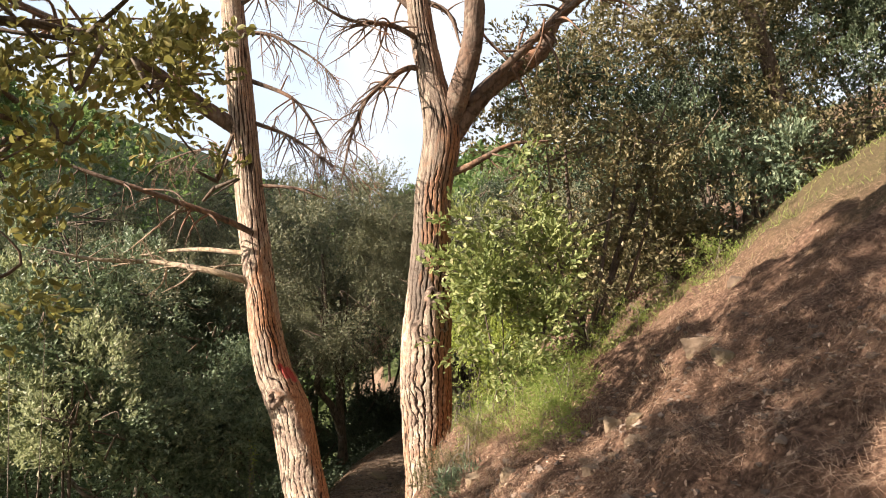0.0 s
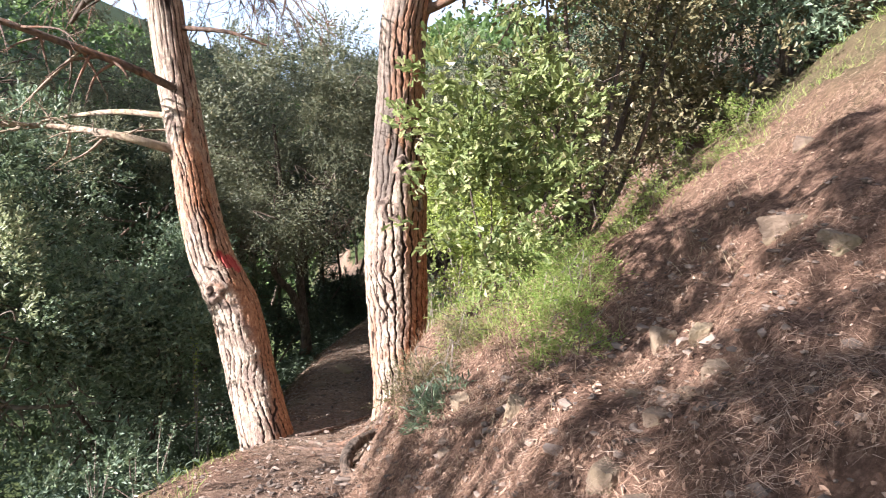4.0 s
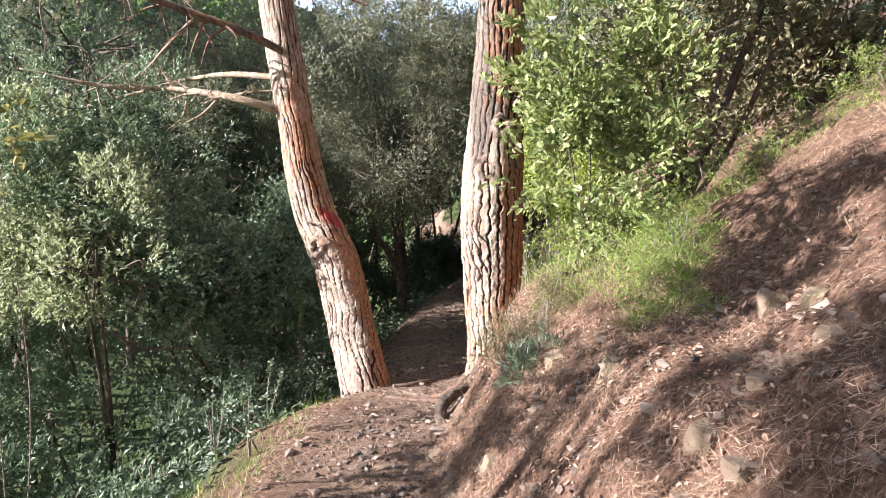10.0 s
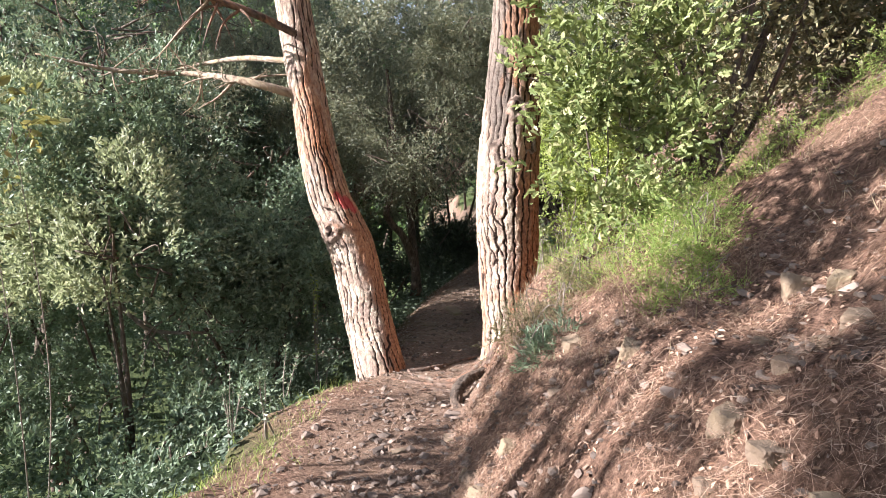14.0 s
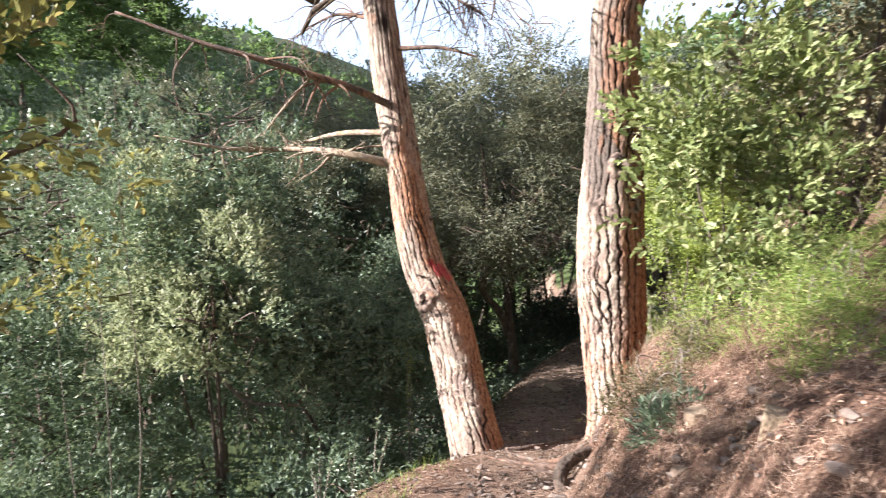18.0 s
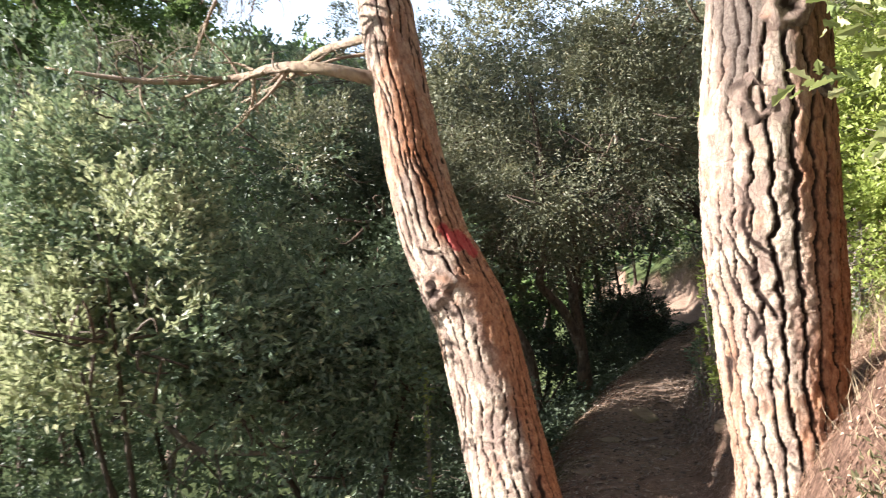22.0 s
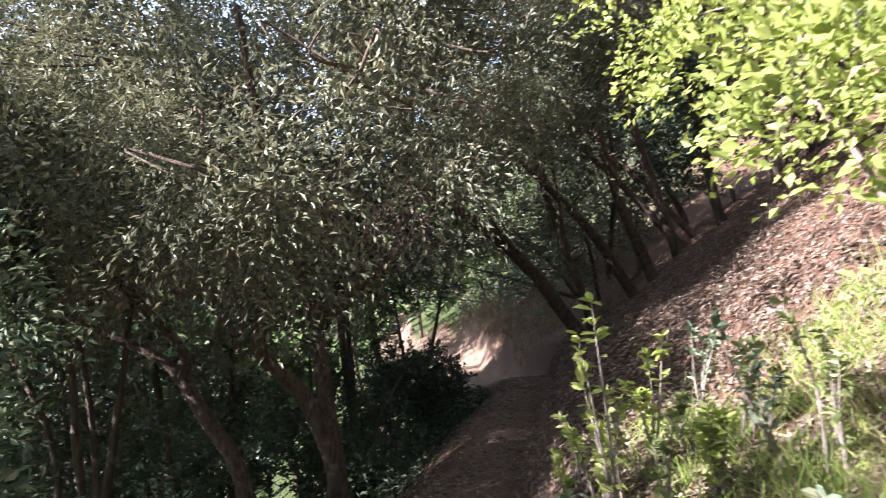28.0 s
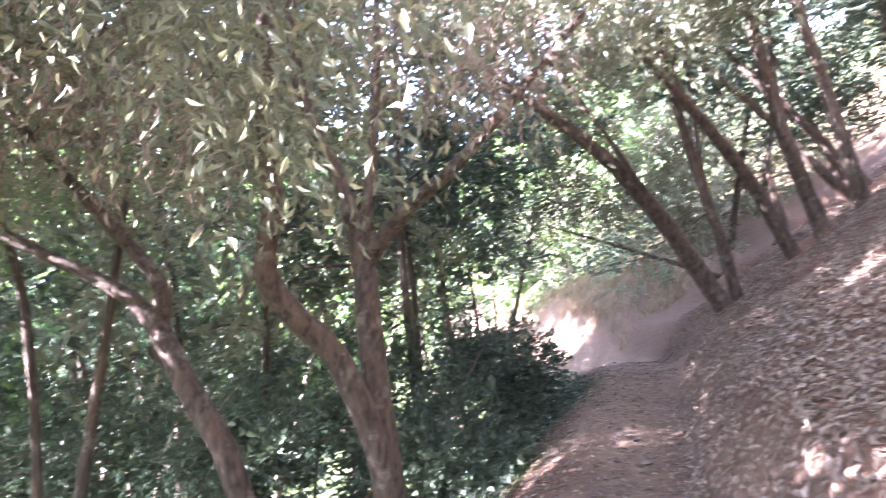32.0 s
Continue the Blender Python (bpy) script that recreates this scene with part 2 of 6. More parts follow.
STONE, nt, b = shader("sandstone", 0.9)
w = place(nt)
info = nt.nodes.new("ShaderNodeObjectInfo")
tone = ramp(nt, info.outputs["Random"], [(0.0, (0.12, 0.085, 0.062)), (0.5, (0.18, 0.133, 0.09)), (1.0, (0.25, 0.195, 0.12))])
tone = mixed(nt, ramp(nt, noisy(nt, w, 9, 6), [(0.35, (0, 0, 0)), (0.7, (0.75, 0.75, 0.75))]), tone, (0.19, 0.14, 0.105))
tone = mixed(nt, ramp(nt, noisy(nt, w, 3, 3), [(0.55, (0, 0, 0)), (0.7, (0.5, 0.5, 0.5))]), tone, (0.27, 0.24, 0.11))
nt.links.new(tone, b.inputs["Base Color"])
bumped(nt, b, noisy(nt, w, 28, 8), 0.8, 0.02)

PEBBLE, nt, b = shader("pebble", 0.9)
geo = nt.nodes.new("ShaderNodeNewGeometry")
nt.links.new(ramp(nt, geo.outputs["Random Per Island"], [(0.0, (0.09, 0.07, 0.058)), (0.5, (0.17, 0.13, 0.105)), (1.0, (0.27, 0.21, 0.17))]), b.inputs["Base Color"])
bumped(nt, b, noisy(nt, place(nt), 60, 5), 0.5, 0.01)

SOIL, nt, b = shader("soil_and_litter", 0.95)
b.inputs["Specular IOR Level"].default_value = 0.1
w = place(nt)
litter = ramp(nt, noisy(nt, w, 34, 8, 0.75), [(0.36, (0.038, 0.023, 0.017)), (0.5, (0.15, 0.09, 0.064)), (0.66, (0.34, 0.225, 0.16))])
litter = mixed(nt, ramp(nt, noisy(nt, w, 2.2, 4), [(0.4, (0, 0, 0)), (0.7, (0.6, 0.6, 0.6))]), litter, (0.175, 0.105, 0.072))
earth = ramp(nt, noisy(nt, w, 18, 8, 0.7), [(0.25, (0.13, 0.088, 0.066)), (0.5, (0.225, 0.155, 0.115)), (0.75, (0.33, 0.25, 0.19))])
earth = mixed(nt, ramp(nt, noisy(nt, w, 1.6, 4), [(0.4, (0, 0, 0)), (0.7, (0.55, 0.55, 0.55))]), earth, (0.34, 0.25, 0.18))
green = ramp(nt, noisy(nt, w, 12, 6), [(0.3, (0.03, 0.045, 0.02)), (0.7, (0.09, 0.11, 0.04))])
mix1 = mixed(nt, attribute(nt, "trodden"), litter, earth)
nt.links.new(mixed(nt, attribute(nt, "overgrown"), mix1, green), b.inputs["Base Color"])
bumped(nt, b, noisy(nt, w, 40, 8, 0.75), 0.9, 0.03)

# ---- building helpers ----
RNG = np.random.default_rng(7)


def thing(name, at, label, category, group="", kind=""):
    ob = new(name)
    ob.location = at
    return tagged(ob, label, category, group, kind)


def mesh_object(name, verts, faces, material, parent=None, label="", smooth=True, furrow=None):
    """faces: an array with a row for each face, or a list of such arrays. The mesh is in world metres."""
    me = bpy.data.meshes.new(name)
    verts = np.asarray(verts, np.float32)
    if parent is not None:
        up_, chain = parent, np.zeros(3, np.float32)
        while up_ is not None:
            chain, up_ = chain + np.array(up_.location, np.float32), up_.parent
        verts = verts - chain
    groups = faces if isinstance(faces, list) else [faces]
    loops = np.concatenate([g.ravel() for g in groups]).astype(np.int32)
    sizes = np.concatenate([np.full(len(g), g.shape[1]) for g in groups]).astype(np.int32)
    me.vertices.add(len(verts))
    me.vertices.foreach_set("co", verts.ravel())
    me.loops.add(len(loops))
    me.loops.foreach_set("vertex_index", loops)
    me.polygons.add(len(sizes))
    me.polygons.foreach_set("loop_start", np.concatenate([[0], np.cumsum(sizes)[:-1]]).astype(np.int32))
    me.update(calc_edges=True)
    me.polygons.foreach_set("use_smooth", np.full(len(sizes), smooth))
    if furrow is not None:
        for key, values in furrow.items():
            me.attributes.new(key, "FLOAT", "POINT").data.foreach_set("value", np.asarray(values, np.float32))
    me.materials.append(material)
    ob = new(name, me)
    if parent is not None:
        ob.parent = parent
    if label:
        tagged(ob, label)
    return ob


def waves(p, seed=0, octaves=4):
    """Smooth noise in about -1 to 1 for an array of points."""
    r = np.random.default_rng(seed)
    out, size, amount = np.zeros(len(p)), 1.0, 1.0
    for _ in range(octaves):
        for _ in range(3):
            d = r.normal(size=3)
            out += amount / 2.2 * np.sin(size * (p @ d) + r.uniform(0, 6.28) + 1.3 * np.sin(size * 0.7 * (p @ r.normal(size=3))))
        size, amount = size * 2.1, amount * 0.52
    return out


def cells(p, seed=0):
    """Distances to the nearest and the second nearest of scattered points, one in every unit cube."""
    base = np.floor(p)
    f1, f2 = np.full(len(p), 9.0), np.full(len(p), 9.0)
    for i in (-1, 0, 1):
        for j in (-1, 0, 1):
            for k in (-1, 0, 1):
                c = base + (i, j, k)
                s = c @ np.array([12.9898, 78.233, 37.719]) + seed
                q = c + np.stack([np.modf(np.abs(np.sin(s * m) * 43758.5453))[0] for m in (1.0, 1.7, 2.3)], 1)
                d = np.linalg.norm(p - q, axis=1)
                f2 = np.where(d < f1, f1, np.minimum(f2, d))
                f1 = np.minimum(f1, d)
    return f1, f2


def cells_round(p, count, seed=0):
    """The same on a sheet that closes on itself after count cells."""
    base = np.floor(p)
    f1, f2 = np.full(len(p), 9.0), np.full(len(p), 9.0)
    for i in (-1, 0, 1):
        for j in (-1, 0, 1):
            c = base + (i, j)
            s = np.stack([c[:, 0] % count, c[:, 1]], 1) @ np.array([12.9898, 78.233]) + seed * 7.31
            q = c + np.stack([0.12 + 0.76 * np.modf(np.abs(np.sin(s * m) * 43758.5453))[0] for m in (1.0, 1.7)], 1)
            d = np.linalg.norm(p - q, axis=1)
            f2 = np.where(d < f1, f1, np.minimum(f2, d))
            f1 = np.minimum(f1, d)
    return f1, f2


def spline(points, n):
    """n points along a smooth curve through the given ones (any number of columns)."""
    p = np.asarray(points, float)
    p = np.vstack([2 * p[0] - p[1], p, 2 * p[-1] - p[-2]])
    t = np.linspace(0, len(p) - 3 - 1e-6, n)
    i = t.astype(int)
    u = (t - i)[:, None]
    a, b_, c, d = p[i], p[i + 1], p[i + 2], p[i + 3]
    return 0.5 * (2 * b_ + (c - a) * u + (2 * a - 5 * b_ + 4 * c - d) * u ** 2 + (3 * b_ - a - 3 * c + d) * u ** 3)


def tube(points, n, seg, bark=0.0, cell=0.05, seed=0, tall=4.0, flare=0.0):
    """A limb along points (x, y, z, radius). bark: depth of its furrows. Gives vertices, faces and the furrows."""
    c = spline(points, n)
    centre, radius = c[:, :3], np.maximum(c[:, 3], 0.002)
    ahead = np.gradient(centre, axis=0)
    ahead /= np.linalg.norm(ahead, axis=1)[:, None] + 1e-9
    side = np.cross(ahead, (0.12, 0.97, 0.2))
    side /= np.linalg.norm(side, axis=1)[:, None] + 1e-9
    up = np.cross(ahead, side)
    ang = np.linspace(0, 2 * np.pi, seg, endpoint=False)
    ring = np.cos(ang)[None, :, None] * side[:, None] + np.sin(ang)[None, :, None] * up[:, None]
    along = np.concatenate([[0], np.cumsum(np.linalg.norm(np.diff(centre, axis=0), axis=1))])
    r = np.repeat(radius[:, None], seg, 1)
    if flare:
        r = r + flare * np.exp(-along / 0.18)[:, None] * (0.55 + 0.45 * np.sin(ang * 3 + 1.0 + seed))[None]
    p = centre[:, None] + ring * r[..., None]
    furrow = np.zeros(n * seg)
    flat_ring = ring.reshape(-1, 3)
    if bark:
        q = np.stack([(np.cos(ang)[None] * r), (np.sin(ang)[None] * r), np.repeat(along[:, None], seg, 1) / tall], -1).reshape(-1, 3)
        warp = np.stack([waves(q * 5.0 + 3, seed + 1, 3), waves(q * 5.0 + 9, seed + 2, 3), 0 * q[:, 0]], 1)
        q1 = (q + warp * cell * 0.55 + np.stack([waves(q * (26, 26, 40), seed + 12, 2), waves(q * (26, 26, 40) + 5, seed + 13, 2), 0 * q[:, 0]], 1) * cell * 0.16) / cell
        f1, f2 = cells(q1, seed)
        gap = f2 - f1
        furrow = np.clip(1 - gap / (0.15 + 0.07 * waves(q1 * 1.1 + 7, seed + 8, 2)).clip(0.05), 0, 1)
        f1b, f2b = cells(q1 * np.array([2.3, 2.3, 5.0]) + 5, seed + 5)
        small = np.clip(1 - (f2b - f1b) / 0.16, 0, 1)
        lumps = waves(q1 * 0.8, seed + 4, 4)
        flake = np.floor(3.0 * (f1 + 0.35 * lumps)) / 3.0
        shift = -bark * (furrow ** 0.7) + bark * 0.12 * lumps - bark * 0.20 * small - bark * 0.28 * flake
        furrow = np.clip(furrow + 0.30 * small * (lumps < 0.2) + 0.05, 0, 1)
        p = p + (flat_ring * shift[:, None]).reshape(n, seg, 3)
    verts = p.reshape(-1, 3)
    i = np.arange(n - 1)[:, None] * seg
    j = np.arange(seg)[None]
    k = (j + 1) % seg
    quads = np.stack([i + j, i + k, i + seg + k, i + seg + j], -1).reshape(-1, 4)
    ends = np.array([[n * seg, k2, j2] for j2, k2 in zip(range(seg), [*range(1, seg), 0])] +
                    [[n * seg + 1, (n - 1) * seg + j2, (n - 1) * seg + k2] for j2, k2 in zip(range(seg), [*range(1, seg), 0])])
    verts = np.vstack([verts, centre[0], centre[-1]])
    return verts, [quads, ends], np.concatenate([furrow, [0.3, 0.3]])


def merged(pieces):
    """Joins several (verts, faces, furrow) of tube() into one."""
    vs, quads, tris, fs, at = [], [], [], [], 0
    for v, (q, t), f in pieces:
        vs.append(v), quads.append(q + at), tris.append(t + at), fs.append(f)
        at += len(v)
    return np.vstack(vs), [np.vstack(quads), np.vstack(tris)], np.concatenate(fs)


def limb(name, points, parent, material, n=40, seg=10, bark=0.0, cell=0.05, seed=0, label="", tall=4.0, flare=0.0):
    v, f, w_ = tube(points, n, seg, bark, cell, seed, tall, flare)
    return mesh_object(name, v, f, material, parent, label, furrow={"furrow": w_})


LEAF_SHAPES = {
    "diamond": ([(0, 0, 0), (0.45, 0.5, 0.12), (1, 0, -0.05), (0.45, -0.5, 0.12)], [[(0, 2, 1), (0, 3, 2)]]),
    "oval": ([(0, 0, 0), (0.28, 0.42, 0.10), (0.7, 0.40, 0.08), (1, 0, -0.10), (0.7, -0.40, 0.08), (0.28, -0.42, 0.10)], [[(0, 3, 2, 1), (0, 5, 4, 3)]]),
    "lobed": ([(0, 0, 0), (0.22, 0.30, 0.05), (0.33, 0.16, 0.03), (0.50, 0.50, 0.10), (0.62, 0.24, 0.04), (0.80, 0.40, 0.06), (1, 0, -0.12),
               (0.80, -0.40, 0.06), (0.62, -0.24, 0.04), (0.50, -0.50, 0.10), (0.33, -0.16, 0.03), (0.22, -0.30, 0.05)],
              [[(0, 6, 5, 4, 3, 2, 1), (0, 11, 10, 9, 8, 7, 6)]]),
    "blade": ([(0, 0.5, 0), (0, -0.5, 0), (0.55, 0.38, 0.10), (0.55, -0.38, 0.10), (1, 0, -0.12)], [[(0, 1, 3, 2)], [(2, 3, 4)]]),
    "needle": ([(0, 0.5, 0), (0, -0.5, 0), (1, 0, 0.02)], [[(0, 1, 2)]]),
    "card": ([(0, 0, 0), (0.5, 0.5, 0.15), (1, 0.1, -0.1), (0.6, -0.5, 0.15)], [[(0, 2, 1), (0, 3, 2)]]),
}


def unit(v):
    return v / (np.linalg.norm(v, axis=-1, keepdims=True) + 1e-9)


def leaves(at, along, normal, length, width, shape):
    """Vertices and faces of many leaves: where they start, where they point, which way they face."""
    tv, tf = LEAF_SHAPES[shape]
    tv = np.array(tv, float)
    a = unit(along)
    s = unit(np.cross(normal, a))
    u = np.cross(a, s)
    length = np.broadcast_to(np.asarray(length, float), (len(at),))[:, None, None]
    width = np.broadcast_to(np.asarray(width, float), (len(at),))[:, None, None]
    v = at[:, None] + length * tv[None, :, :1] * a[:, None] + width * tv[None, :, 1:2] * s[:, None] + length * tv[None, :, 2:] * u[:, None]
    step = (np.arange(len(at)) * len(tv))[:, None, None]
    return v.reshape(-1, 3), [(np.array(g)[None] + step).reshape(-1, len(g[0])) for g in tf]


def sprays(at, way, reach, count, leaf, width, shape, droop=0.0, rng=RNG, outward=None):
    """Small twigs of leaves: from each point a twig of that reach, with count leaves along it."""
    n = len(at)
    k = np.tile((np.arange(count) + 0.6) / count, n)
    ia = np.repeat(np.arange(n), count)
    w_ = unit(way)[ia]
    r = rng.normal(size=(n * count, 3))
    start = at[ia] + w_ * (k * reach)[:, None] + np.array([0, 0, -1.0]) * (droop * reach * k ** 2)[:, None] + r * 0.008
    out = unit(w_ * 0.75 + unit(rng.normal(size=(n * count, 3))) * 0.65 + np.array([0, 0, 0.12 - droop * 0.5]))
    face = unit(rng.normal(size=(n * count, 3)) * 0.8 + np.array([0, 0, 0.65]) + (0 if outward is None else 0.55 * outward[ia]))
    size = leaf * rng.uniform(0.6, 1.2, n * count)
    return leaves(start, out, face, size, size * width / leaf, shape)


def lobed(blobs, rng, count=8):
    """Breaks each ellipsoid up into a core and smaller bulges round it, for an uneven outline."""
    out = []
    for b_ in np.array(blobs, float):
        out.append([*b_[:3], *(b_[3:6] * 0.78)])
        for _ in range(count):
            d = unit(rng.normal(size=3))
            k = rng.uniform(0.28, 0.5)
            out.append([*(b_[:3] + d * b_[3:6] * rng.uniform(0.6, 0.85)), *(b_[3:6] * k * rng.uniform(0.8, 1.25, 3))])
    return np.array(out)


def in_crown(blobs, n, rng, depth=0.22, gaps=0.1, seed=0, rough=1.0):
    """Points and outward directions in the outer shell of a heap of ellipsoids (x, y, z, rx, ry, rz), with uneven gaps."""
    b_ = lobed(blobs, rng)
    area = (b_[:, 3] * b_[:, 4] + b_[:, 4] * b_[:, 5] + b_[:, 3] * b_[:, 5])
    m = int(n * 2.6)
    pick = rng.choice(len(b_), m, p=area / area.sum())
    d = unit(rng.normal(size=(m, 3)))
    bump = 1 + 0.16 * rough * waves(d * 3.2 + pick[:, None] * 3.7, seed, 3)
    rad = (1 - np.abs(rng.normal(0, depth, m))) * bump
    p = b_[pick, :3] + d * rad[:, None] * b_[pick, 3:6]
    keep = waves(p * 1.9, seed + 3, 3) > (gaps * 2 - 1.0)
    inside = np.zeros(m, bool)
    for x in b_:
        q = (p - x[:3]) / x[3:6]
        inside |= (q ** 2).sum(1) < 0.25
    keep &= ~inside
    p, d = p[keep][:n], d[keep][:n]
    return p, unit(d / b_[pick[keep][:n], 3:6])


def crown(name, blobs, n, parent, material, leaf=0.05, width=0.02, shape="diamond", count=8, reach=0.18, droop=0.1, up=0.35,
          seed=0, gaps=0.25, depth=0.22, rough=1.0, label="", clear=None, tuft=9, airy=-0.3, core=0.16):
    rng = np.random.default_rng(seed + 100)
    p, d = in_crown(blobs, max(n // tuft, 4), rng, depth, gaps, seed, rough)
    size = np.repeat(rng.uniform(0.5, 1.3, len(p)), tuft)[:, None]
    p, d = np.repeat(p, tuft, 0), np.repeat(d, tuft, 0)
    off = unit(rng.normal(size=p.shape) + d * 0.55) * rng.uniform(0.2, 1.0, len(p))[:, None] ** 0.6
    p = p + off * size * reach * 0.75
    way = unit(d * 0.6 + off * 0.9 + rng.normal(size=p.shape) * 0.25 + np.array([0, 0, up]))
    if clear is not None:
        keep = clear(p)
        p, way, d = p[keep], way[keep], d[keep]
    keep = waves(p * (0.85 / reach), seed + 11, 2) > airy
    p, way, d = p[keep], way[keep], d[keep]
    v, f = sprays(p, way, reach, count, leaf, width, shape, droop, rng, d)
    if core:
        b_ = np.array(blobs, float)
        m = int(len(p) * count * core)
        size = b_[:, 3] * b_[:, 4] + b_[:, 4] * b_[:, 5]
        pick = rng.choice(len(b_), m, p=size / size.sum())
        q = b_[pick, :3] + unit(rng.normal(size=(m, 3))) * b_[pick, 3:6] * (0.60 * rng.uniform(0.1, 1, m) ** 0.5)[:, None]
        q = q[clear(q)] if clear is not None else q
        big = 1.2 * leaf * rng.uniform(0.6, 1.2, len(q))
        v2, f2 = leaves(q, unit(rng.normal(size=q.shape)), rng.normal(size=q.shape), big, big * width / leaf * 1.2, "diamond")
        f = [*f, *(g + len(v) for g in f2)]
        v = np.vstack([v, v2])
    return mesh_object(name, v, f, material, parent, label, smooth=False)


def above_the_stems(p):
    """Keeps leaves of the arching oaks up in the crowns."""
    return off_the_walk(p) & ((p[:, 2] > 0.72 + 0.12 * np.sin(p[:, 0] * 5 + p[:, 1] * 3)) | (p[:, 1] < 7.9) | (p[:, 0] < -3.4))


def off_the_walk(p):
    """Away from the room that a walker takes up on the trail, and out of a shaft cut along the sun to light the far
    bend.
    """
    c = trail_x(p[:, 1])
    free = (np.abs(p[:, 0] - c) > 0.42) | (p[:, 2] > trail_z(p[:, 1]) + 1.75) | (p[:, 1] > 8.45)
    sun_shaft = p - np.array((0.55, 20.2, -1.35))
    sun_ = np.array(SUN_FROM)
    return free & (np.linalg.norm(sun_shaft - (sun_shaft @ sun_)[:, None] * sun_, axis=1) > 0.8 + 0.15 * np.sin(p[:, 2] * 3)) & ~((np.abs(p[:, 0] - c) < 0.95) & (p[:, 1] > 16) & (p[:, 1] < 23.5) & (p[:, 2] < 0.2))


# ---- the lie of the land ----
TRAIL = [(-30, 2.0, 2.6), (-8, 0.2, 1.1), (-2, -0.25, 0.48), (-1, -0.2, 0.40), (0, -0.2, 0.29), (1, -0.35, 0.05), (2, -0.5, -0.10), (3, -0.5, -0.17), (4.1, -0.45, -0.25),
         (5.2, -0.36, -0.44), (6, -0.3, -0.52), (7, -0.32, -0.62), (8, -0.36, -0.74), (9.2, -0.2, -0.77), (10.7, 0.06, -0.80), (12.85, 0.6, -0.82), (14.2, 1.05, -0.84), (15.2, 1.3, -0.9),
         (16.4, 1.3, -1.04), (17.4, 1.15, -1.28), (18.4, 0.95, -1.46), (20, 0.65, -1.36), (21.5, 0.4, -1.2), (23, 0.0, -1.25), (26, -0.8, -1.7), (32, -1.6, -2.5), (60, -2.0, -3.5), (400, 0, -5)]
TRAIL = np.array(TRAIL)


def trail_x(y):
    return np.interp(y, TRAIL[:, 0], TRAIL[:, 1])


def trail_z(y):
    return np.interp(y, TRAIL[:, 0], TRAIL[:, 2])


def ease(a, b_, x):
    t = np.clip((x - a) / (b_ - a), 0, 1)
    return t * t * (3 - 2 * t)


def land(x, y, fine=True):
    """Height of the ground: a trail along a slope that rises to the right and falls to a gully on the left."""
    x, y = np.broadcast_arrays(np.asarray(x, float), np.asarray(y, float))
    d = x - trail_x(y)
    u = np.maximum(d - 0.36, 0)
    v_ = np.maximum(-d - np.interp(y, [4, 6, 17.5, 19], [0.48, 0.24, 0.24, 0.6]), 0)
    cut = 0.28 * ease(-0.05, np.interp(y, [2, 4.5, 6], [0.75, 0.55, 0.36]), u) * np.interp(y, [-1, 1, 3, 9, 11], [0.6, 1, 1, 1.0, 1.2])
    rise = cut + 0.66 * np.minimum(u, 16) + 0.28 * np.maximum(u - 16, 0).clip(0, 60)
    lip = np.interp(y, [4, 6.5], [0.5, 0.2])
    fall = -0.30 * np.minimum(v_, lip) - 0.75 * np.clip(v_ - lip, 0, 3.6)
    far = np.maximum(v_ - 9, 0)
    fall = fall + 0.44 * np.minimum(far, 90) * ease(0, 14, far) * ease(-4, 26, y)
    beyond = np.maximum(y - 34, 0)
    fall = fall + 0.21 * np.minimum(beyond, 200) * ease(0, 25, beyond) * (v_ > 0) + 0.21 * np.minimum(beyond, 200) * ease(0, 25, beyond) * (v_ <= 0)
    spur = 0.27 * np.exp(-((x - 0.47) / 0.23) ** 2 - ((y - 4.5) / 0.42) ** 2)
    z = trail_z(y) + rise + fall + spur
    p = np.stack([x.ravel(), y.ravel(), 0 * x.ravel()], 1)
    off = np.clip(np.abs(d) - 0.3, 0, 1).ravel()
    z = z + (0.035 * waves(p * 2.1, 21, 3) * (0.35 + off)).reshape(x.shape)
    z = z + (0.16 * waves(p * 0.6, 22, 2) * np.clip(off * 1.3 - 0.5, 0, 1)).reshape(x.shape)
    ledges = np.abs(waves(p * 2.6 + 4, 24, 3)) * np.clip(off * 1.4 - 0.2, 0, 1)
    z = z + (0.075 * ledges).reshape(x.shape) * ease(7, 5, y)
    if fine:
        z = z + ((0.008 + 0.019 * off) * waves(p * 9.0, 23, 4)).reshape(x.shape)
    return z

# ---- the ground ----
def spread(low, high, step, reach):
    """Even steps from low to high, then ever longer ones outwards."""
    mid = np.arange(low, high + step / 2, step)
    out, s = [], step
    while sum(out) < reach:
        s *= 1.22
        out.append(s)
    tail = np.cumsum(out)
    return np.concatenate([(low - tail)[::-1], mid, mid[-1] + tail])


gx, gy = spread(-2.6, 3.4, 0.045, 2500), spread(-1.2, 11.5, 0.055, 2500)
mx, my = np.meshgrid(gx, gy)
mz = land(mx, my)
nx, ny = len(gx), len(gy)
i = (np.arange(ny - 1)[:, None] * nx + np.arange(nx - 1)[None]).ravel()
side = (mx - trail_x(my)).ravel()
pts = np.stack([mx.ravel(), my.ravel(), 0 * mx.ravel()], 1)
uneven = waves(pts * 3.0, 31, 4)
trodden = np.clip(1 - (np.abs(side - 0.02) - np.interp(my.ravel(), [17.5, 19], [0.24, 0.75]) - 0.12 * uneven) / 0.25, 0, 1)
trodden = np.maximum(trodden, 0.8 * np.exp(-((side - 0.50) / 0.14) ** 2) * (my.ravel() > 5.5) * (my.ravel() < 16))
trodden *= np.interp(my.ravel(), [1.0, 4.0, 5.0], [0.55, 0.6, 1.0])
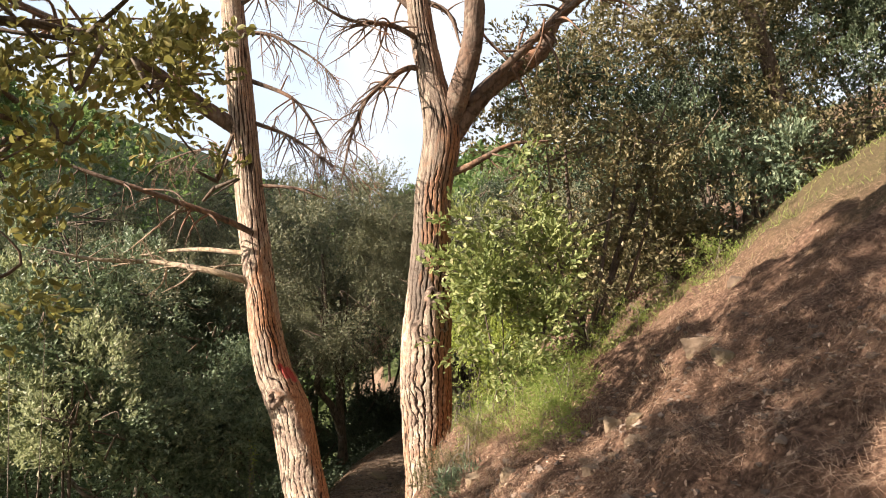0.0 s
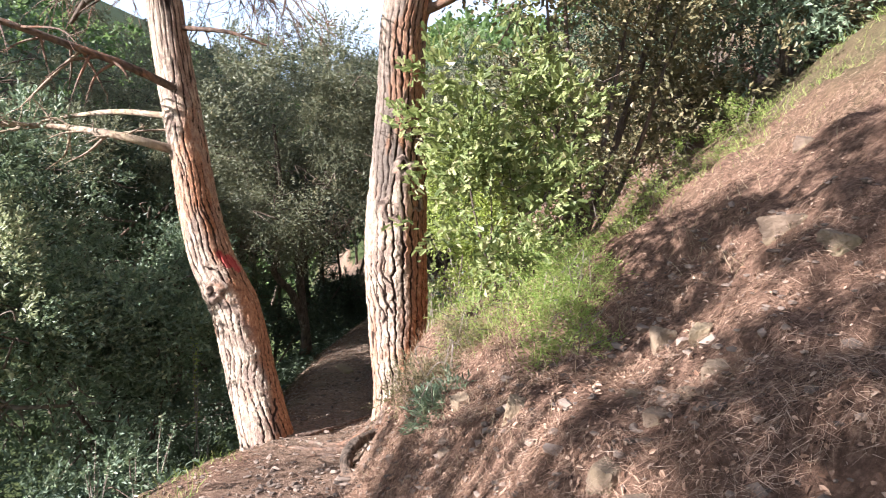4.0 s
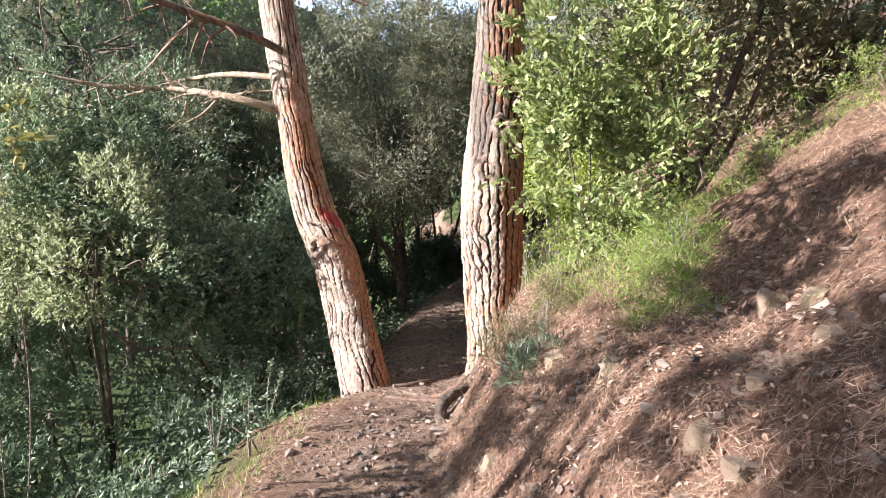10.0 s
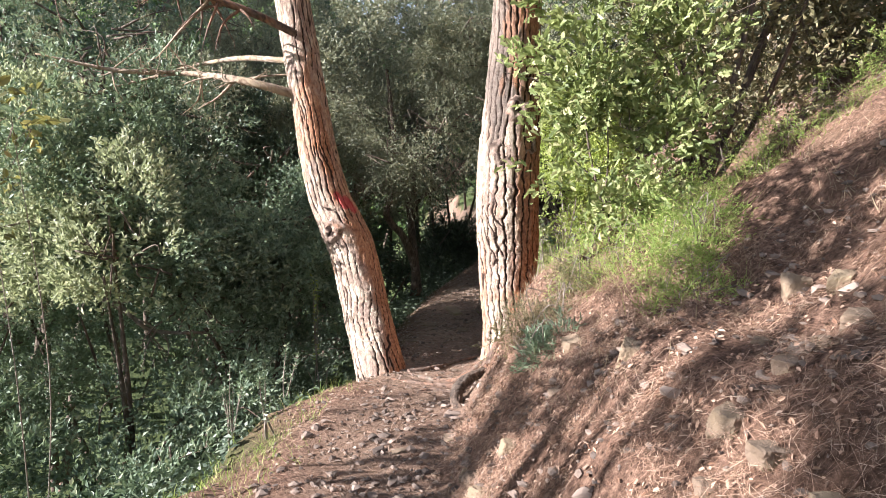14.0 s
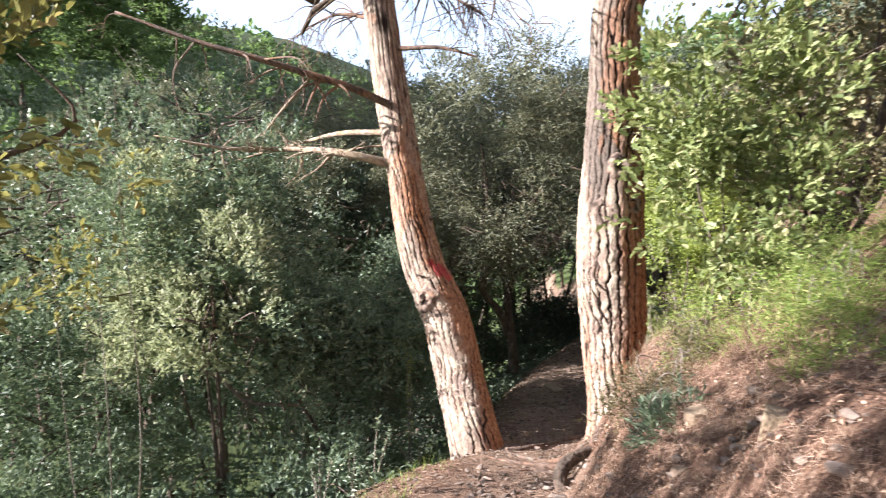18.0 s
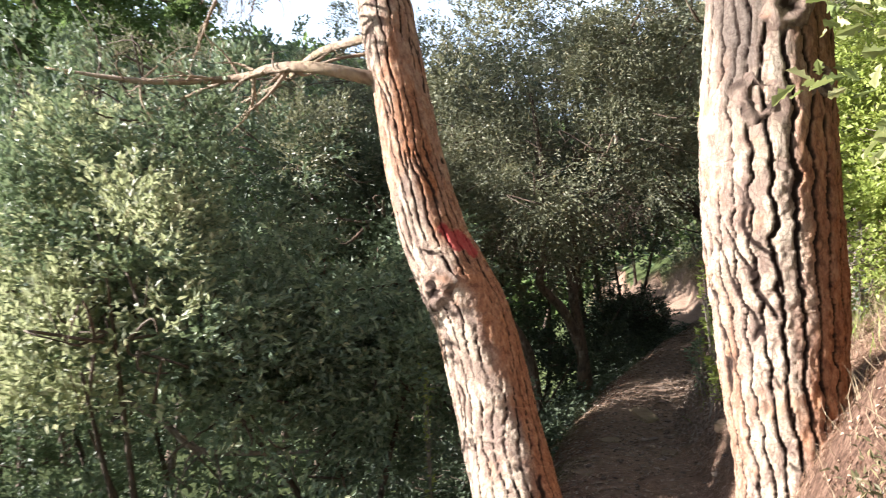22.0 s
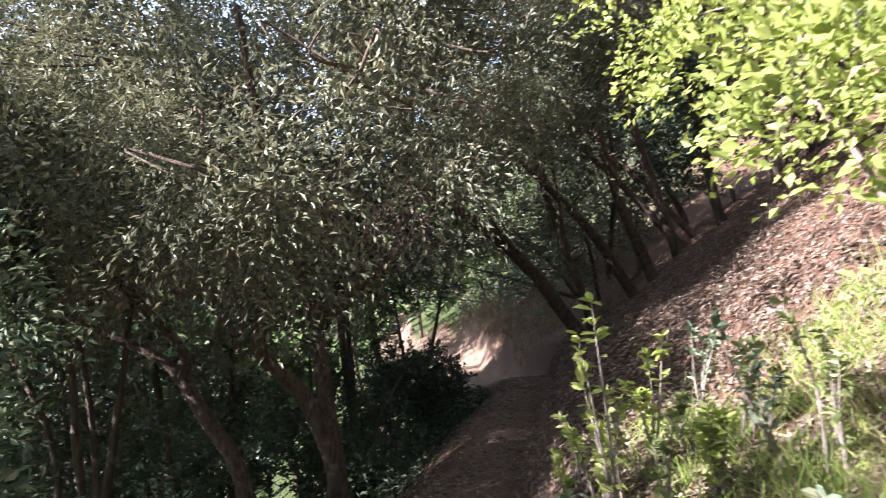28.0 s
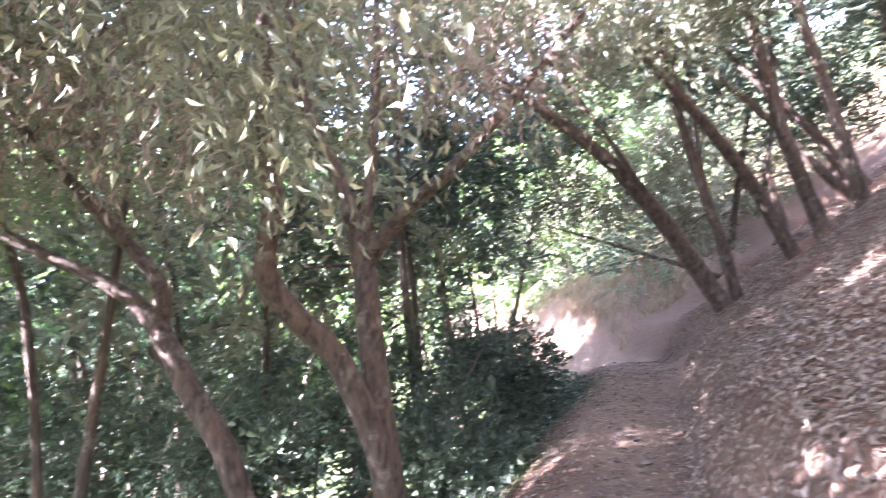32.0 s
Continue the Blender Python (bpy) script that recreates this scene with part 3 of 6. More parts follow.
overgrown = ease(np.interp(my.ravel(), [4, 6], [0.7, 0.35]), np.interp(my.ravel(), [4, 6], [1.5, 0.9]), -side + 0.2 * uneven) + ease(3.0, 4.5, side + 0.5 * uneven) * 0.5 * (my.ravel() < 9) + ease(16, 26, my.ravel()) * (np.abs(side) > 1)
ground = mesh_object("ground", np.stack([mx.ravel(), my.ravel(), mz.ravel()], 1), np.stack([i, i + 1, i + nx + 1, i + nx], 1), SOIL,
                     furrow={"trodden": trodden, "overgrown": np.clip(overgrown, 0, 1)})
tagged(ground, "hillside of bare earth trail and rust-brown pine litter", "ground", kind="structure")

# ---- the two pines ----
pine_left = thing("pine_tree", (-0.82, 5.35, -0.52), "leaning pine with pale furrowed bark and dead side branches", "tree", "pines at the trail")
LEFT = [(-0.74, 5.25, -0.75, 0.225), (-0.82, 5.35, -0.42, 0.205), (-0.96, 5.6, 0.0, 0.20), (-1.09, 5.75, 0.49, 0.20), (-1.20, 5.8, 0.75, 0.195), (-1.305, 5.85, 0.97, 0.18), (-1.405, 5.9, 1.35, 0.165),
        (-1.475, 5.95, 1.76, 0.155), (-1.56, 6.02, 2.25, 0.155), (-1.65, 6.12, 2.74, 0.15), (-1.81, 6.3, 3.75, 0.145), (-1.96, 6.4, 4.87, 0.135), (-2.10, 6.5, 5.8, 0.11), (-2.3, 6.5, 7.0, 0.07), (-2.4, 6.5, 8.0, 0.03)]


def pine_trunk(points, parent, dense, long_, seg, bark, cell, seed, flare, marks, grey=(9, 10)):
    """A trunk of long thick plates parted by deep cracks: redder and darker on its lee side, where flaked bark and the
    shade there are put into the colour, with dabs of red waymark paint.
    """
    p = np.asarray(points, float)
    rows_ = np.concatenate([np.linspace(0, 0.34, 420, endpoint=False), np.linspace(0.34, dense, 110, endpoint=False), np.linspace(dense, 1, 40)])
    fine = spline(p, 2000)
    c = np.stack([np.interp(rows_, np.linspace(0, 1, 2000), fine[:, j]) for j in range(4)], 1)
    n = len(c)
    ahead = unit(np.gradient(c[:, :3], axis=0))
    side_ = unit(np.cross(ahead, (0.12, 0.97, 0.2)))
    up_ = np.cross(ahead, side_)
    ang = np.linspace(0, 2 * np.pi, seg, endpoint=False)
    ring = np.cos(ang)[None, :, None] * side_[:, None] + np.sin(ang)[None, :, None] * up_[:, None]
    along = np.concatenate([[0], np.cumsum(np.linalg.norm(np.diff(c[:, :3], axis=0), axis=1))])
    r = c[:, 3][:, None] + flare * np.exp(-along / 0.2)[:, None] * (0.5 + 0.5 * np.sin(ang * 3 + seed))[None]
    v = (c[:, None, :3] + ring * r[..., None]).reshape(-1, 3)
    out = ring.reshape(-1, 3)
    mean = 0.20
    q = np.stack([np.repeat(np.cos(ang)[None] * mean, n, 0), np.repeat(np.sin(ang)[None] * mean, n, 0), np.repeat(along[:, None], seg, 1)], -1).reshape(-1, 3)
    wob = np.stack([waves(q * (9, 9, 7), seed + k, 3) for k in (1, 2)], 1) * 0.009 + np.stack([waves(q * (42, 42, 36), seed + k, 3) for k in (3, 4)], 1) * 0.0045
    count = int(round(2 * np.pi * mean / cell))
    turn = np.tile(ang / (2 * np.pi), n) * count
    drift = long_ * waves(q * (4, 4, 1.3), seed + 8, 3) + 0.11 * waves(q * (16, 16, 10), seed + 9, 3) + wob[:, 0] / cell
    near_line = np.abs(np.modf(turn + drift + 50)[0] - 0.5)
    broad = waves(q * (9, 9, 2.6), seed + 10, 3)
    width = np.clip(0.105 + 0.035 * broad, 0.075, 0.15)
    half = max(count // 2, 3)
    cross = np.abs(np.modf(np.tile(ang / (2 * np.pi), n) * half + 1.5 * long_ * waves(q * (5, 5, 3.0) + 3, seed + 11, 3) + q[:, 2] * 1.2 + wob[:, 1] / cell + 50)[0] - 0.5)
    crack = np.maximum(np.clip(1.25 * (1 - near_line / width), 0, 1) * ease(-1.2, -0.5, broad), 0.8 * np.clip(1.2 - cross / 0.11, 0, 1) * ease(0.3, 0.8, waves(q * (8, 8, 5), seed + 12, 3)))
    rim = np.minimum(near_line * 1.6, cross * 3 + 0.1)
    g1, g2 = cells_round(np.column_stack([turn * 2 + wob[:, 1] / cell, (q[:, 2] + wob[:, 0] * 2) / 0.055]), count * 2, seed + 30)
    flake = np.clip(1 - (g2 - g1) / 0.14, 0, 1)
    layer = np.clip(0.5 + 0.55 * waves(q * (30, 30, 19), seed + 9, 5), 0, 1)
    layer = np.floor(layer * 4) / 4 + 0.12 * layer
    dome = np.clip(rim / 0.22, 0, 1) ** 0.7
    shift = bark * (0.32 * dome + 0.32 * layer - 0.78 * crack ** 0.8 - 0.05 * flake + 0.10 * waves(q * (60, 60, 45), seed + 14, 3))
    v = v + out * shift[:, None]
    i_ = np.arange(n - 1)[:, None] * seg
    j_ = np.arange(seg)[None]
    k_ = (j_ + 1) % seg
    quads = np.stack([i_ + j_, i_ + k_, i_ + seg + k_, i_ + seg + j_], -1).reshape(-1, 4)
    foot = c[0, 2]
    patch = waves(v * (7, 7, 2.2), seed + 40, 4)
    # Red of flaked bark plus the lee side's shade, both put into the colour.
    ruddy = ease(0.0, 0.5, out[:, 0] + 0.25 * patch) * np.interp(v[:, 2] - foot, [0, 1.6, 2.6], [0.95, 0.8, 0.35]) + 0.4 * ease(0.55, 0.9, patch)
    paint = np.zeros(len(v))
    for x, y, z, wide, tall in marks:
        e = ((v[:, 0] - x) / wide) ** 2 + ((v[:, 1] - y) / 0.16) ** 2 + ((v[:, 2] - z + 0.7 * (v[:, 0] - x)) / tall) ** 2
        paint = np.maximum(paint, 0.7 * ease(1.25, 0.6, e + 0.6 * waves(v * 30, seed + 50, 3)) * (1 - 0.8 * crack))
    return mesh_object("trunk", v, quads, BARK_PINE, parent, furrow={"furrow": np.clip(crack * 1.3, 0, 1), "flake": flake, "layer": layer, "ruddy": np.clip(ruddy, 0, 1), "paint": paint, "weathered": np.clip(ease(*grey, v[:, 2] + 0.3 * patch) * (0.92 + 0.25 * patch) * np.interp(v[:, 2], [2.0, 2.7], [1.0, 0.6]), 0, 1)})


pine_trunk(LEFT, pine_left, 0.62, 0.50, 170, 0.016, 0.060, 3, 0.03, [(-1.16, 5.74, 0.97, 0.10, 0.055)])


def dead_limb(points, parent, seed, twigs=6, hang=0.4, size=0.4, material=BARK_DEAD, name="dead_branch"):
    """A dry branch with short side twigs as its parts."""
    ob = limb(name, points, parent, material, 48, 9, 0.0015, 0.02, seed, tall=5)
    rng = np.random.default_rng(seed)
    c = spline(points, 60)
    pieces = []
    for _ in range(twigs):
        k = rng.integers(14, 58)
        o, r = c[k, :3], c[k, 3]
        a = unit(c[min(k + 1, 59), :3] - c[k - 1, :3])
        d = unit(a * 0.5 + rng.normal(size=3) * 0.8 + np.array([0, 0, -hang]))
        ln = size * rng.uniform(0.3, 1.0)
        e = o + d * ln * 0.5 + rng.normal(size=3) * 0.04 * size
        g = e + unit(d + rng.normal(size=3) * 0.4 + np.array([0, 0, -hang])) * ln * 0.5
        pieces.append(tube([(*o, max(r * 0.45, 0.004)), (*e, max(r * 0.3, 0.003)), (*g, 0.0015)], 9, 5))
        for _ in range(2):
            h = e + (g - e) * rng.uniform(0, 0.8)
            t_ = h + unit(d + rng.normal(size=3) * 0.8 + np.array([0, 0, -hang])) * ln * 0.35
            pieces.append(tube([(*h, 0.003), (*((h + t_) / 2 + rng.normal(size=3) * 0.015), 0.002), (*t_, 0.0012)], 6, 4))
    v, f, w_ = merged(pieces)
    tagged(mesh_object("fine_twig", v, f, material, ob, furrow={"furrow": w_}), kind="stuff")
    return ob


dead_limb([(-1.56, 5.92, 1.90, 0.045), (-1.92, 5.8, 2.0, 0.036), (-2.26, 5.9, 2.07, 0.032), (-2.75, 6.2, 2.14, 0.026), (-3.28, 6.0, 2.15, 0.02), (-3.9, 5.8, 2.28, 0.009)], pine_left, 11, 20, 0.15, 0.5)
dead_limb([(-2.75, 6.2, 2.15, 0.02), (-3.17, 6.3, 2.1, 0.014), (-3.95, 6.3, 1.91, 0.006)], pine_left, 12, 5, 0.2, 0.4)
dead_limb([(-1.62, 6.05, 2.22, 0.03), (-2.26, 6.5, 2.31, 0.028), (-2.94, 7.2, 2.35, 0.022), (-3.47, 7.4, 2.28, 0.015)], pine_left, 13, 8, 0.2, 0.5)
dead_limb([(-1.62, 6.0, 2.1, 0.012), (-1.9, 5.95, 2.08, 0.009), (-2.2, 6.0, 2.05, 0.004)], pine_left, 22, 3, 0.2, 0.2)
dead_limb([(-1.56, 5.95, 2.43, 0.036), (-1.87, 5.7, 2.57, 0.034), (-2.25, 5.55, 2.70, 0.030), (-2.63, 5.4, 2.82, 0.026), (-3.14, 5.3, 2.98, 0.02), (-3.81, 5.2, 3.25, 0.012)], pine_left, 14, 16, 0.9, 0.75, BARK_UPPER)
dead_limb([(-2.2, 5.58, 2.68, 0.014), (-2.55, 5.75, 2.45, 0.012), (-2.9, 6.0, 2.25, 0.006)], pine_left, 15, 6, 0.2, 0.4)
dead_limb([(-1.55, 6.1, 3.0, 0.024), (-1.14, 6.0, 2.95, 0.018), (-0.80, 5.9, 2.82, 0.008)], pine_left, 16, 4, 0.3, 0.3, BARK_UPPER)
dead_limb([(-1.82, 6.3, 3.67, 0.095), (-2.39, 6.0, 4.0, 0.085), (-2.77, 5.8, 4.24, 0.075), (-3.41, 5.5, 4.5, 0.05), (-4.4, 5.2, 4.9, 0.02)], pine_left, 17, 44, 0.3, 1.0, BARK_UPPER, "limb")
for s_, pts_ in enumerate(([(-1.85, 6.4, 4.35, 0.03), (-1.23, 6.2, 4.04, 0.022), (-0.91, 6.1, 3.59, 0.015), (-0.74, 6.0, 3.2, 0.006)],
                           [(-1.75, 6.3, 3.8, 0.028), (-1.23, 6.2, 3.58, 0.02), (-0.73, 6.0, 3.2, 0.007)],
                           [(-1.95, 6.4, 4.9, 0.03), (-1.5, 6.2, 4.8, 0.02), (-1.0, 6.1, 4.5, 0.012), (-0.7, 6.0, 4.2, 0.005)],
                           [(-1.9, 6.4, 4.6, 0.03), (-2.5, 6.4, 4.9, 0.02), (-3.2, 6.5, 4.9, 0.01)],
                           [(-2.0, 6.4, 5.2, 0.03), (-1.5, 6.4, 5.5, 0.02), (-0.9, 6.3, 5.3, 0.01)],
                           [(-1.75, 6.2, 3.3, 0.02), (-2.3, 6.5, 3.5, 0.015), (-3.0, 6.9, 3.4, 0.006)])):
    dead_limb(pts_, pine_left, 40 + s_, 34, 0.7, 0.7, BARK_UPPER)

pine_right = thing("pine_tree", (0.30, 5.18, -0.1), "stout pine with deep pale bark plates and forked crown limbs", "tree", "pines at the trail")
RIGHT = [(0.26, 5.02, -0.42, 0.19), (0.28, 5.1, -0.05, 0.19), (0.275, 5.16, 0.35, 0.215), (0.28, 5.2, 0.62, 0.235), (0.27, 5.2, 0.90, 0.24), (0.272, 5.2, 1.28, 0.235), (0.295, 5.22, 1.62, 0.22), (0.31, 5.25, 2.0, 0.195),
         (0.33, 5.25, 2.4, 0.18), (0.35, 5.28, 2.83, 0.175), (0.43, 5.3, 3.40, 0.18), (0.32, 5.35, 4.03, 0.135), (0.21, 5.4, 4.66, 0.12), (0.16, 5.5, 5.36, 0.10), (0.2, 5.6, 6.6, 0.05)]
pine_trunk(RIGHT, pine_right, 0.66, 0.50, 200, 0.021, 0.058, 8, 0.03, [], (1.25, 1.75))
limb("limb", [(0.42, 5.3, 3.35, 0.12), (0.60, 5.22, 3.8, 0.12), (0.74, 5.1, 4.4, 0.11), (0.74, 5.0, 5.14, 0.10), (0.8, 4.9, 6.2, 0.06)], pine_right, BARK_UPPER, 90, 24, 0.008, 0.04, 5)
limb("limb", [(0.48, 5.3, 3.30, 0.12), (0.75, 5.4, 3.72, 0.11), (1.05, 5.5, 4.06, 0.105), (1.6, 5.8, 4.53, 0.095), (1.88, 6.0, 5.07, 0.08), (2.96, 6.4, 6.2, 0.05)], pine_right, BARK_UPPER, 110, 24, 0.008, 0.04, 6)
dead_limb([(0.70, 5.3, 3.72, 0.05), (1.32, 5.4, 4.38, 0.045), (1.93, 5.3, 4.92, 0.04), (2.85, 5.2, 5.43, 0.025)], pine_right, 18, 34, 0.4, 0.8, BARK_UPPER, "limb")
dead_limb([(0.33, 5.3, 3.95, 0.035), (0.1, 5.3, 4.10, 0.03), (-0.29, 5.2, 3.77, 0.024), (-0.46, 5.1, 3.37, 0.018), (-0.56, 5.0, 2.84, 0.007)], pine_right, 19, 34, 0.5, 0.7, BARK_UPPER)
dead_limb([(0.25, 5.35, 4.4, 0.035), (-0.09, 5.2, 4.5, 0.028), (-0.53, 5.0, 4.46, 0.018), (-1.0, 4.9, 4.7, 0.008)], pine_right, 20, 34, 0.4, 0.7, BARK_UPPER)
dead_limb([(0.2, 5.4, 4.9, 0.035), (0.5, 5.3, 4.7, 0.024), (0.62, 5.2, 4.3, 0.01)], pine_right, 21, 8, 0.4, 0.4, BARK_UPPER)
dead_limb([(0.2, 5.4, 4.7, 0.035), (-0.2, 5.5, 5.1, 0.028), (-0.8, 5.5, 5.4, 0.012)], pine_right, 23, 10, 0.3, 0.6, BARK_UPPER)
dead_limb([(0.46, 5.25, 2.95, 0.04), (0.72, 5.15, 3.05, 0.035), (1.1, 5.1, 3.25, 0.02), (1.5, 5.1, 3.3, 0.008)], pine_right, 24, 6, 0.3, 0.4, BARK_UPPER)


def knot(at, facing, size, parent, material=BARK_PINE, name="knot"):
    """A branch scar: a raised ring with a hollow in it."""
    f_ = unit(np.array(facing, float))
    s_ = unit(np.cross(f_, (0.1, 0.2, 1)))
    u_ = np.cross(s_, f_)
    prof = [(1.6, -0.35), (1.2, 0.06), (0.95, 0.22), (0.7, 0.14), (0.42, -0.08), (0.0, -0.25)]
    seg = 20
    a = np.linspace(0, 2 * np.pi, seg, endpoint=False)
    wob = 1 + 0.12 * np.sin(a * 3 + size * 90) + 0.07 * np.sin(a * 5 + 1)
    v = np.concatenate([np.array(at) + (size * r * wob)[:, None] * (np.cos(a)[:, None] * s_ + 1.15 * np.sin(a)[:, None] * u_) + size * h * f_ for r, h in prof])
    i_ = np.arange(len(prof) - 1)[:, None] * seg
    j_ = np.arange(seg)[None]
    k_ = (j_ + 1) % seg
    q = np.stack([i_ + j_, i_ + k_, i_ + seg + k_, i_ + seg + j_], -1).reshape(-1, 4)
    v = v + unit(v - np.array(at)) * (0.22 * size * waves(v * 55, 3, 3))[:, None]
    depth_ = np.repeat([0.5, 0.45, 0.35, 0.6, 0.9, 1.0], seg) * np.clip(0.45 + 0.7 * waves(v * 40, 4, 3), 0, 1.5)
    return mesh_object(name, v, q, material, parent, furrow={"furrow": depth_})


knot((-1.24, 5.59, 0.72), (-0.3, -1, 0.15), 0.06, pine_left)
knot((-1.02, 5.70, 0.55), (1, -0.35, 0.5), 0.06, pine_left, name="branch_stub")
knot((0.33, 4.99, 1.72), (0.1, -1, 0.0), 0.055, pine_right)
knot((0.22, 4.98, 1.40), (-0.1, -1, 0.1), 0.06, pine_right)
knot((0.42, 5.02, 1.45), (0.3, -1, 0.1), 0.04, pine_right)

# ---- shrubs and small trees ----
def shrub(name, at, label, group, blobs, n, material, stems=5, stem_material=BARK_OAK, spread_=0.5, seed=0, category="shrub", clear=off_the_walk, thick=0.03, **kind):
    x, y = at
    ob = thing(name, (x, y, float(land(x, y, False))), label, category, group)
    rng = np.random.default_rng(seed + 500)
    b_ = np.array(blobs)
    for s in range(stems):
        e = b_[s % len(b_)]
        top = e[:3] + rng.normal(size=3) * e[3:6] * 0.35
        foot = np.array([x + rng.normal() * 0.08, y + rng.normal() * 0.08, 0])
        foot[2] = float(land(foot[0], foot[1], False)) - 0.06
        mid = foot * 0.5 + top * 0.5 + rng.normal(size=3) * 0.14 * spread_ + np.array([0, 0, 0.15])
        limb("stem", [(*foot, thick * 1.2), (*(foot * 0.75 + mid * 0.25 + rng.normal(size=3) * 0.03), thick), (*mid, thick * 0.75), (*top, thick * 0.3)], ob, stem_material, 22, 9, thick * 0.08, 0.03, seed + s)
    pieces = []
    for s in range(min(60, n // 40)):
        e = b_[rng.integers(len(b_))]
        d = unit(rng.normal(size=3))
        o = e[:3] + d * e[3:6] * rng.uniform(0.1, 0.4)
        g = e[:3] + d * e[3:6] * rng.uniform(0.8, 1.08)
        m_ = (o + g) / 2 + rng.normal(size=3) * 0.12
        pieces.append(tube([(*o, thick * 0.35), (*m_, thick * 0.22), (*g, 0.0025)], 9, 5))
    if pieces:
        v, f, w_ = merged(pieces)
        if clear is None or clear(v).all():
            tagged(mesh_object("fine_twig", v, f, stem_material, ob, furrow={"furrow": w_}), kind="stuff")
        else:
            kept = [p_ for p_ in pieces if clear(p_[0]).all()]
            if kept:
                v, f, w_ = merged(kept)
                tagged(mesh_object("fine_twig", v, f, stem_material, ob, furrow={"furrow": w_}), kind="stuff")
    crown("crown", blobs, n, ob, material, seed=seed, clear=clear, **kind)
    return ob


def clear_of_branch(p):
    """Leaves a hollow in the low shrub where the fallen branch lies."""
    return off_the_walk(p) & ~((p[:, 1] < 6.4) & (p[:, 2] > -0.58 + 0.1 * np.sin(p[:, 0] * 9)) & (p[:, 2] < 0.14 + 0.1 * np.sin(p[:, 0] * 7)) & (p[:, 0] < -2.35) & (p[:, 0] > -4.7))


# left of the trail
shrub("young_oak", (-2.5, 3.2), "slender young oak with bronze and yellow-green leaves at the gully edge", "shrubs by the gully",
      [(-2.5, 3.2, 1.25, 0.26, 0.22, 0.18), (-2.8, 3.35, 1.1, 0.25, 0.22, 0.16), (-2.2, 3.05, 1.55, 0.09, 0.08, 0.22)], 170, LEAF_BRONZE, 3, BARK_TWIG, seed=13, leaf=0.055, width=0.03, shape="oval", count=6, reach=0.16,
      gaps=0.2, depth=0.5, thick=0.0045, tuft=6, core=0)
shrub("mastic_shrub", (-3.7, 6.5), "tall grey-green shrub with sunlit tips at the gully edge", "shrubs by the gully",
      [(-3.7, 6.5, 0.9, 1.25, 1.2, 1.45), (-3.1, 5.9, 0.0, 0.9, 0.9, 0.9), (-4.6, 6.6, 1.4, 1.2, 1.2, 1.5), (-3.6, 6.4, 1.9, 0.7, 0.7, 0.75), (-3.4, 6.5, -0.6, 1.1, 0.5, 0.7), (-2.6, 6.3, -0.7, 0.5, 0.4, 0.6), (-4.6, 6.2, -0.6, 0.9, 0.5, 0.7)], 6200, LEAF_MIX, 3, seed=1, clear=clear_of_branch, leaf=0.062, width=0.030, shape="diamond", gaps=0.3)
# Added over the tall shrub's crest; its paler leaf stands for sunlight.
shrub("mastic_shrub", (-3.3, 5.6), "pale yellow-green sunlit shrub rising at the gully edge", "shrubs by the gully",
      [(-3.15, 5.45, 0.95, 0.40, 0.35, 0.45), (-2.95, 5.2, 0.55, 0.42, 0.35, 0.42), (-3.35, 6.05, 1.25, 0.40, 0.36, 0.42), (-3.75, 6.15, 1.55, 0.42, 0.38, 0.42), (-4.45, 6.5, 1.75, 0.5, 0.42, 0.5), (-3.7, 5.5, 0.75, 0.45, 0.4, 0.5), (-4.2, 5.8, 1.0, 0.45, 0.4, 0.5), (-2.75, 5.2, 0.15, 0.35, 0.3, 0.35), (-3.2, 5.0, 0.05, 0.38, 0.3, 0.35), (-3.9, 5.2, 0.25, 0.45, 0.3, 0.4)], 3800, LEAF_SUNLIT, 2, seed=12, core=0.05, leaf=0.056, width=0.028, shape="diamond", gaps=0.25, depth=0.4, up=0.7, clear=clear_of_branch)
shrub("mastic_shrub", (-3.2, 5.0), "dense low shrub trailing over the gully edge", "shrubs by the gully",
      [(-3.3, 5.0, -1.1, 1.1, 0.9, 0.7), (-2.3, 5.5, -0.95, 0.75, 0.7, 0.55), (-2.6, 4.6, -1.3, 0.8, 0.6, 0.5), (-4.2, 6.0, -0.1, 0.9, 0.7, 0.9), (-2.9, 5.9, 0.45, 0.5, 0.4, 0.6), (-3.5, 5.8, 0.95, 0.6, 0.5, 0.6), (-2.2, 4.4, -1.2, 0.7, 0.8, 0.45), (-4.3, 4.6, -0.9, 0.8, 0.7, 0.6)], 5600, LEAF_MIX, 3, seed=2, clear=clear_of_branch, leaf=0.058, width=0.029, shape="diamond", gaps=0.3)
shrub("mastic_shrub", (-2.3, 6.7), "tangled grey-green shrub with hanging stems behind the leaning pine", "shrubs by the gully",
      [(-2.3, 6.8, -0.3, 0.7, 0.7, 0.7), (-1.9, 7.4, -0.2, 0.6, 0.7, 0.8), (-2.6, 7.3, 0.3, 0.7, 0.7, 0.8), (-2.65, 5.75, 0.15, 0.55, 0.5, 0.7), (-2.05, 6.6, 0.25, 0.45, 0.5, 0.6), (-2.3, 6.2, 0.5, 0.45, 0.45, 0.5), (-2.0, 7.3, 0.6, 0.6, 0.6, 0.6), (-2.3, 8.1, 0.65, 0.6, 0.6, 0.6)], 5400, LEAF_MIX, 4, seed=3, leaf=0.056, width=0.027, shape="diamond", gaps=0.35, droop=0.3)
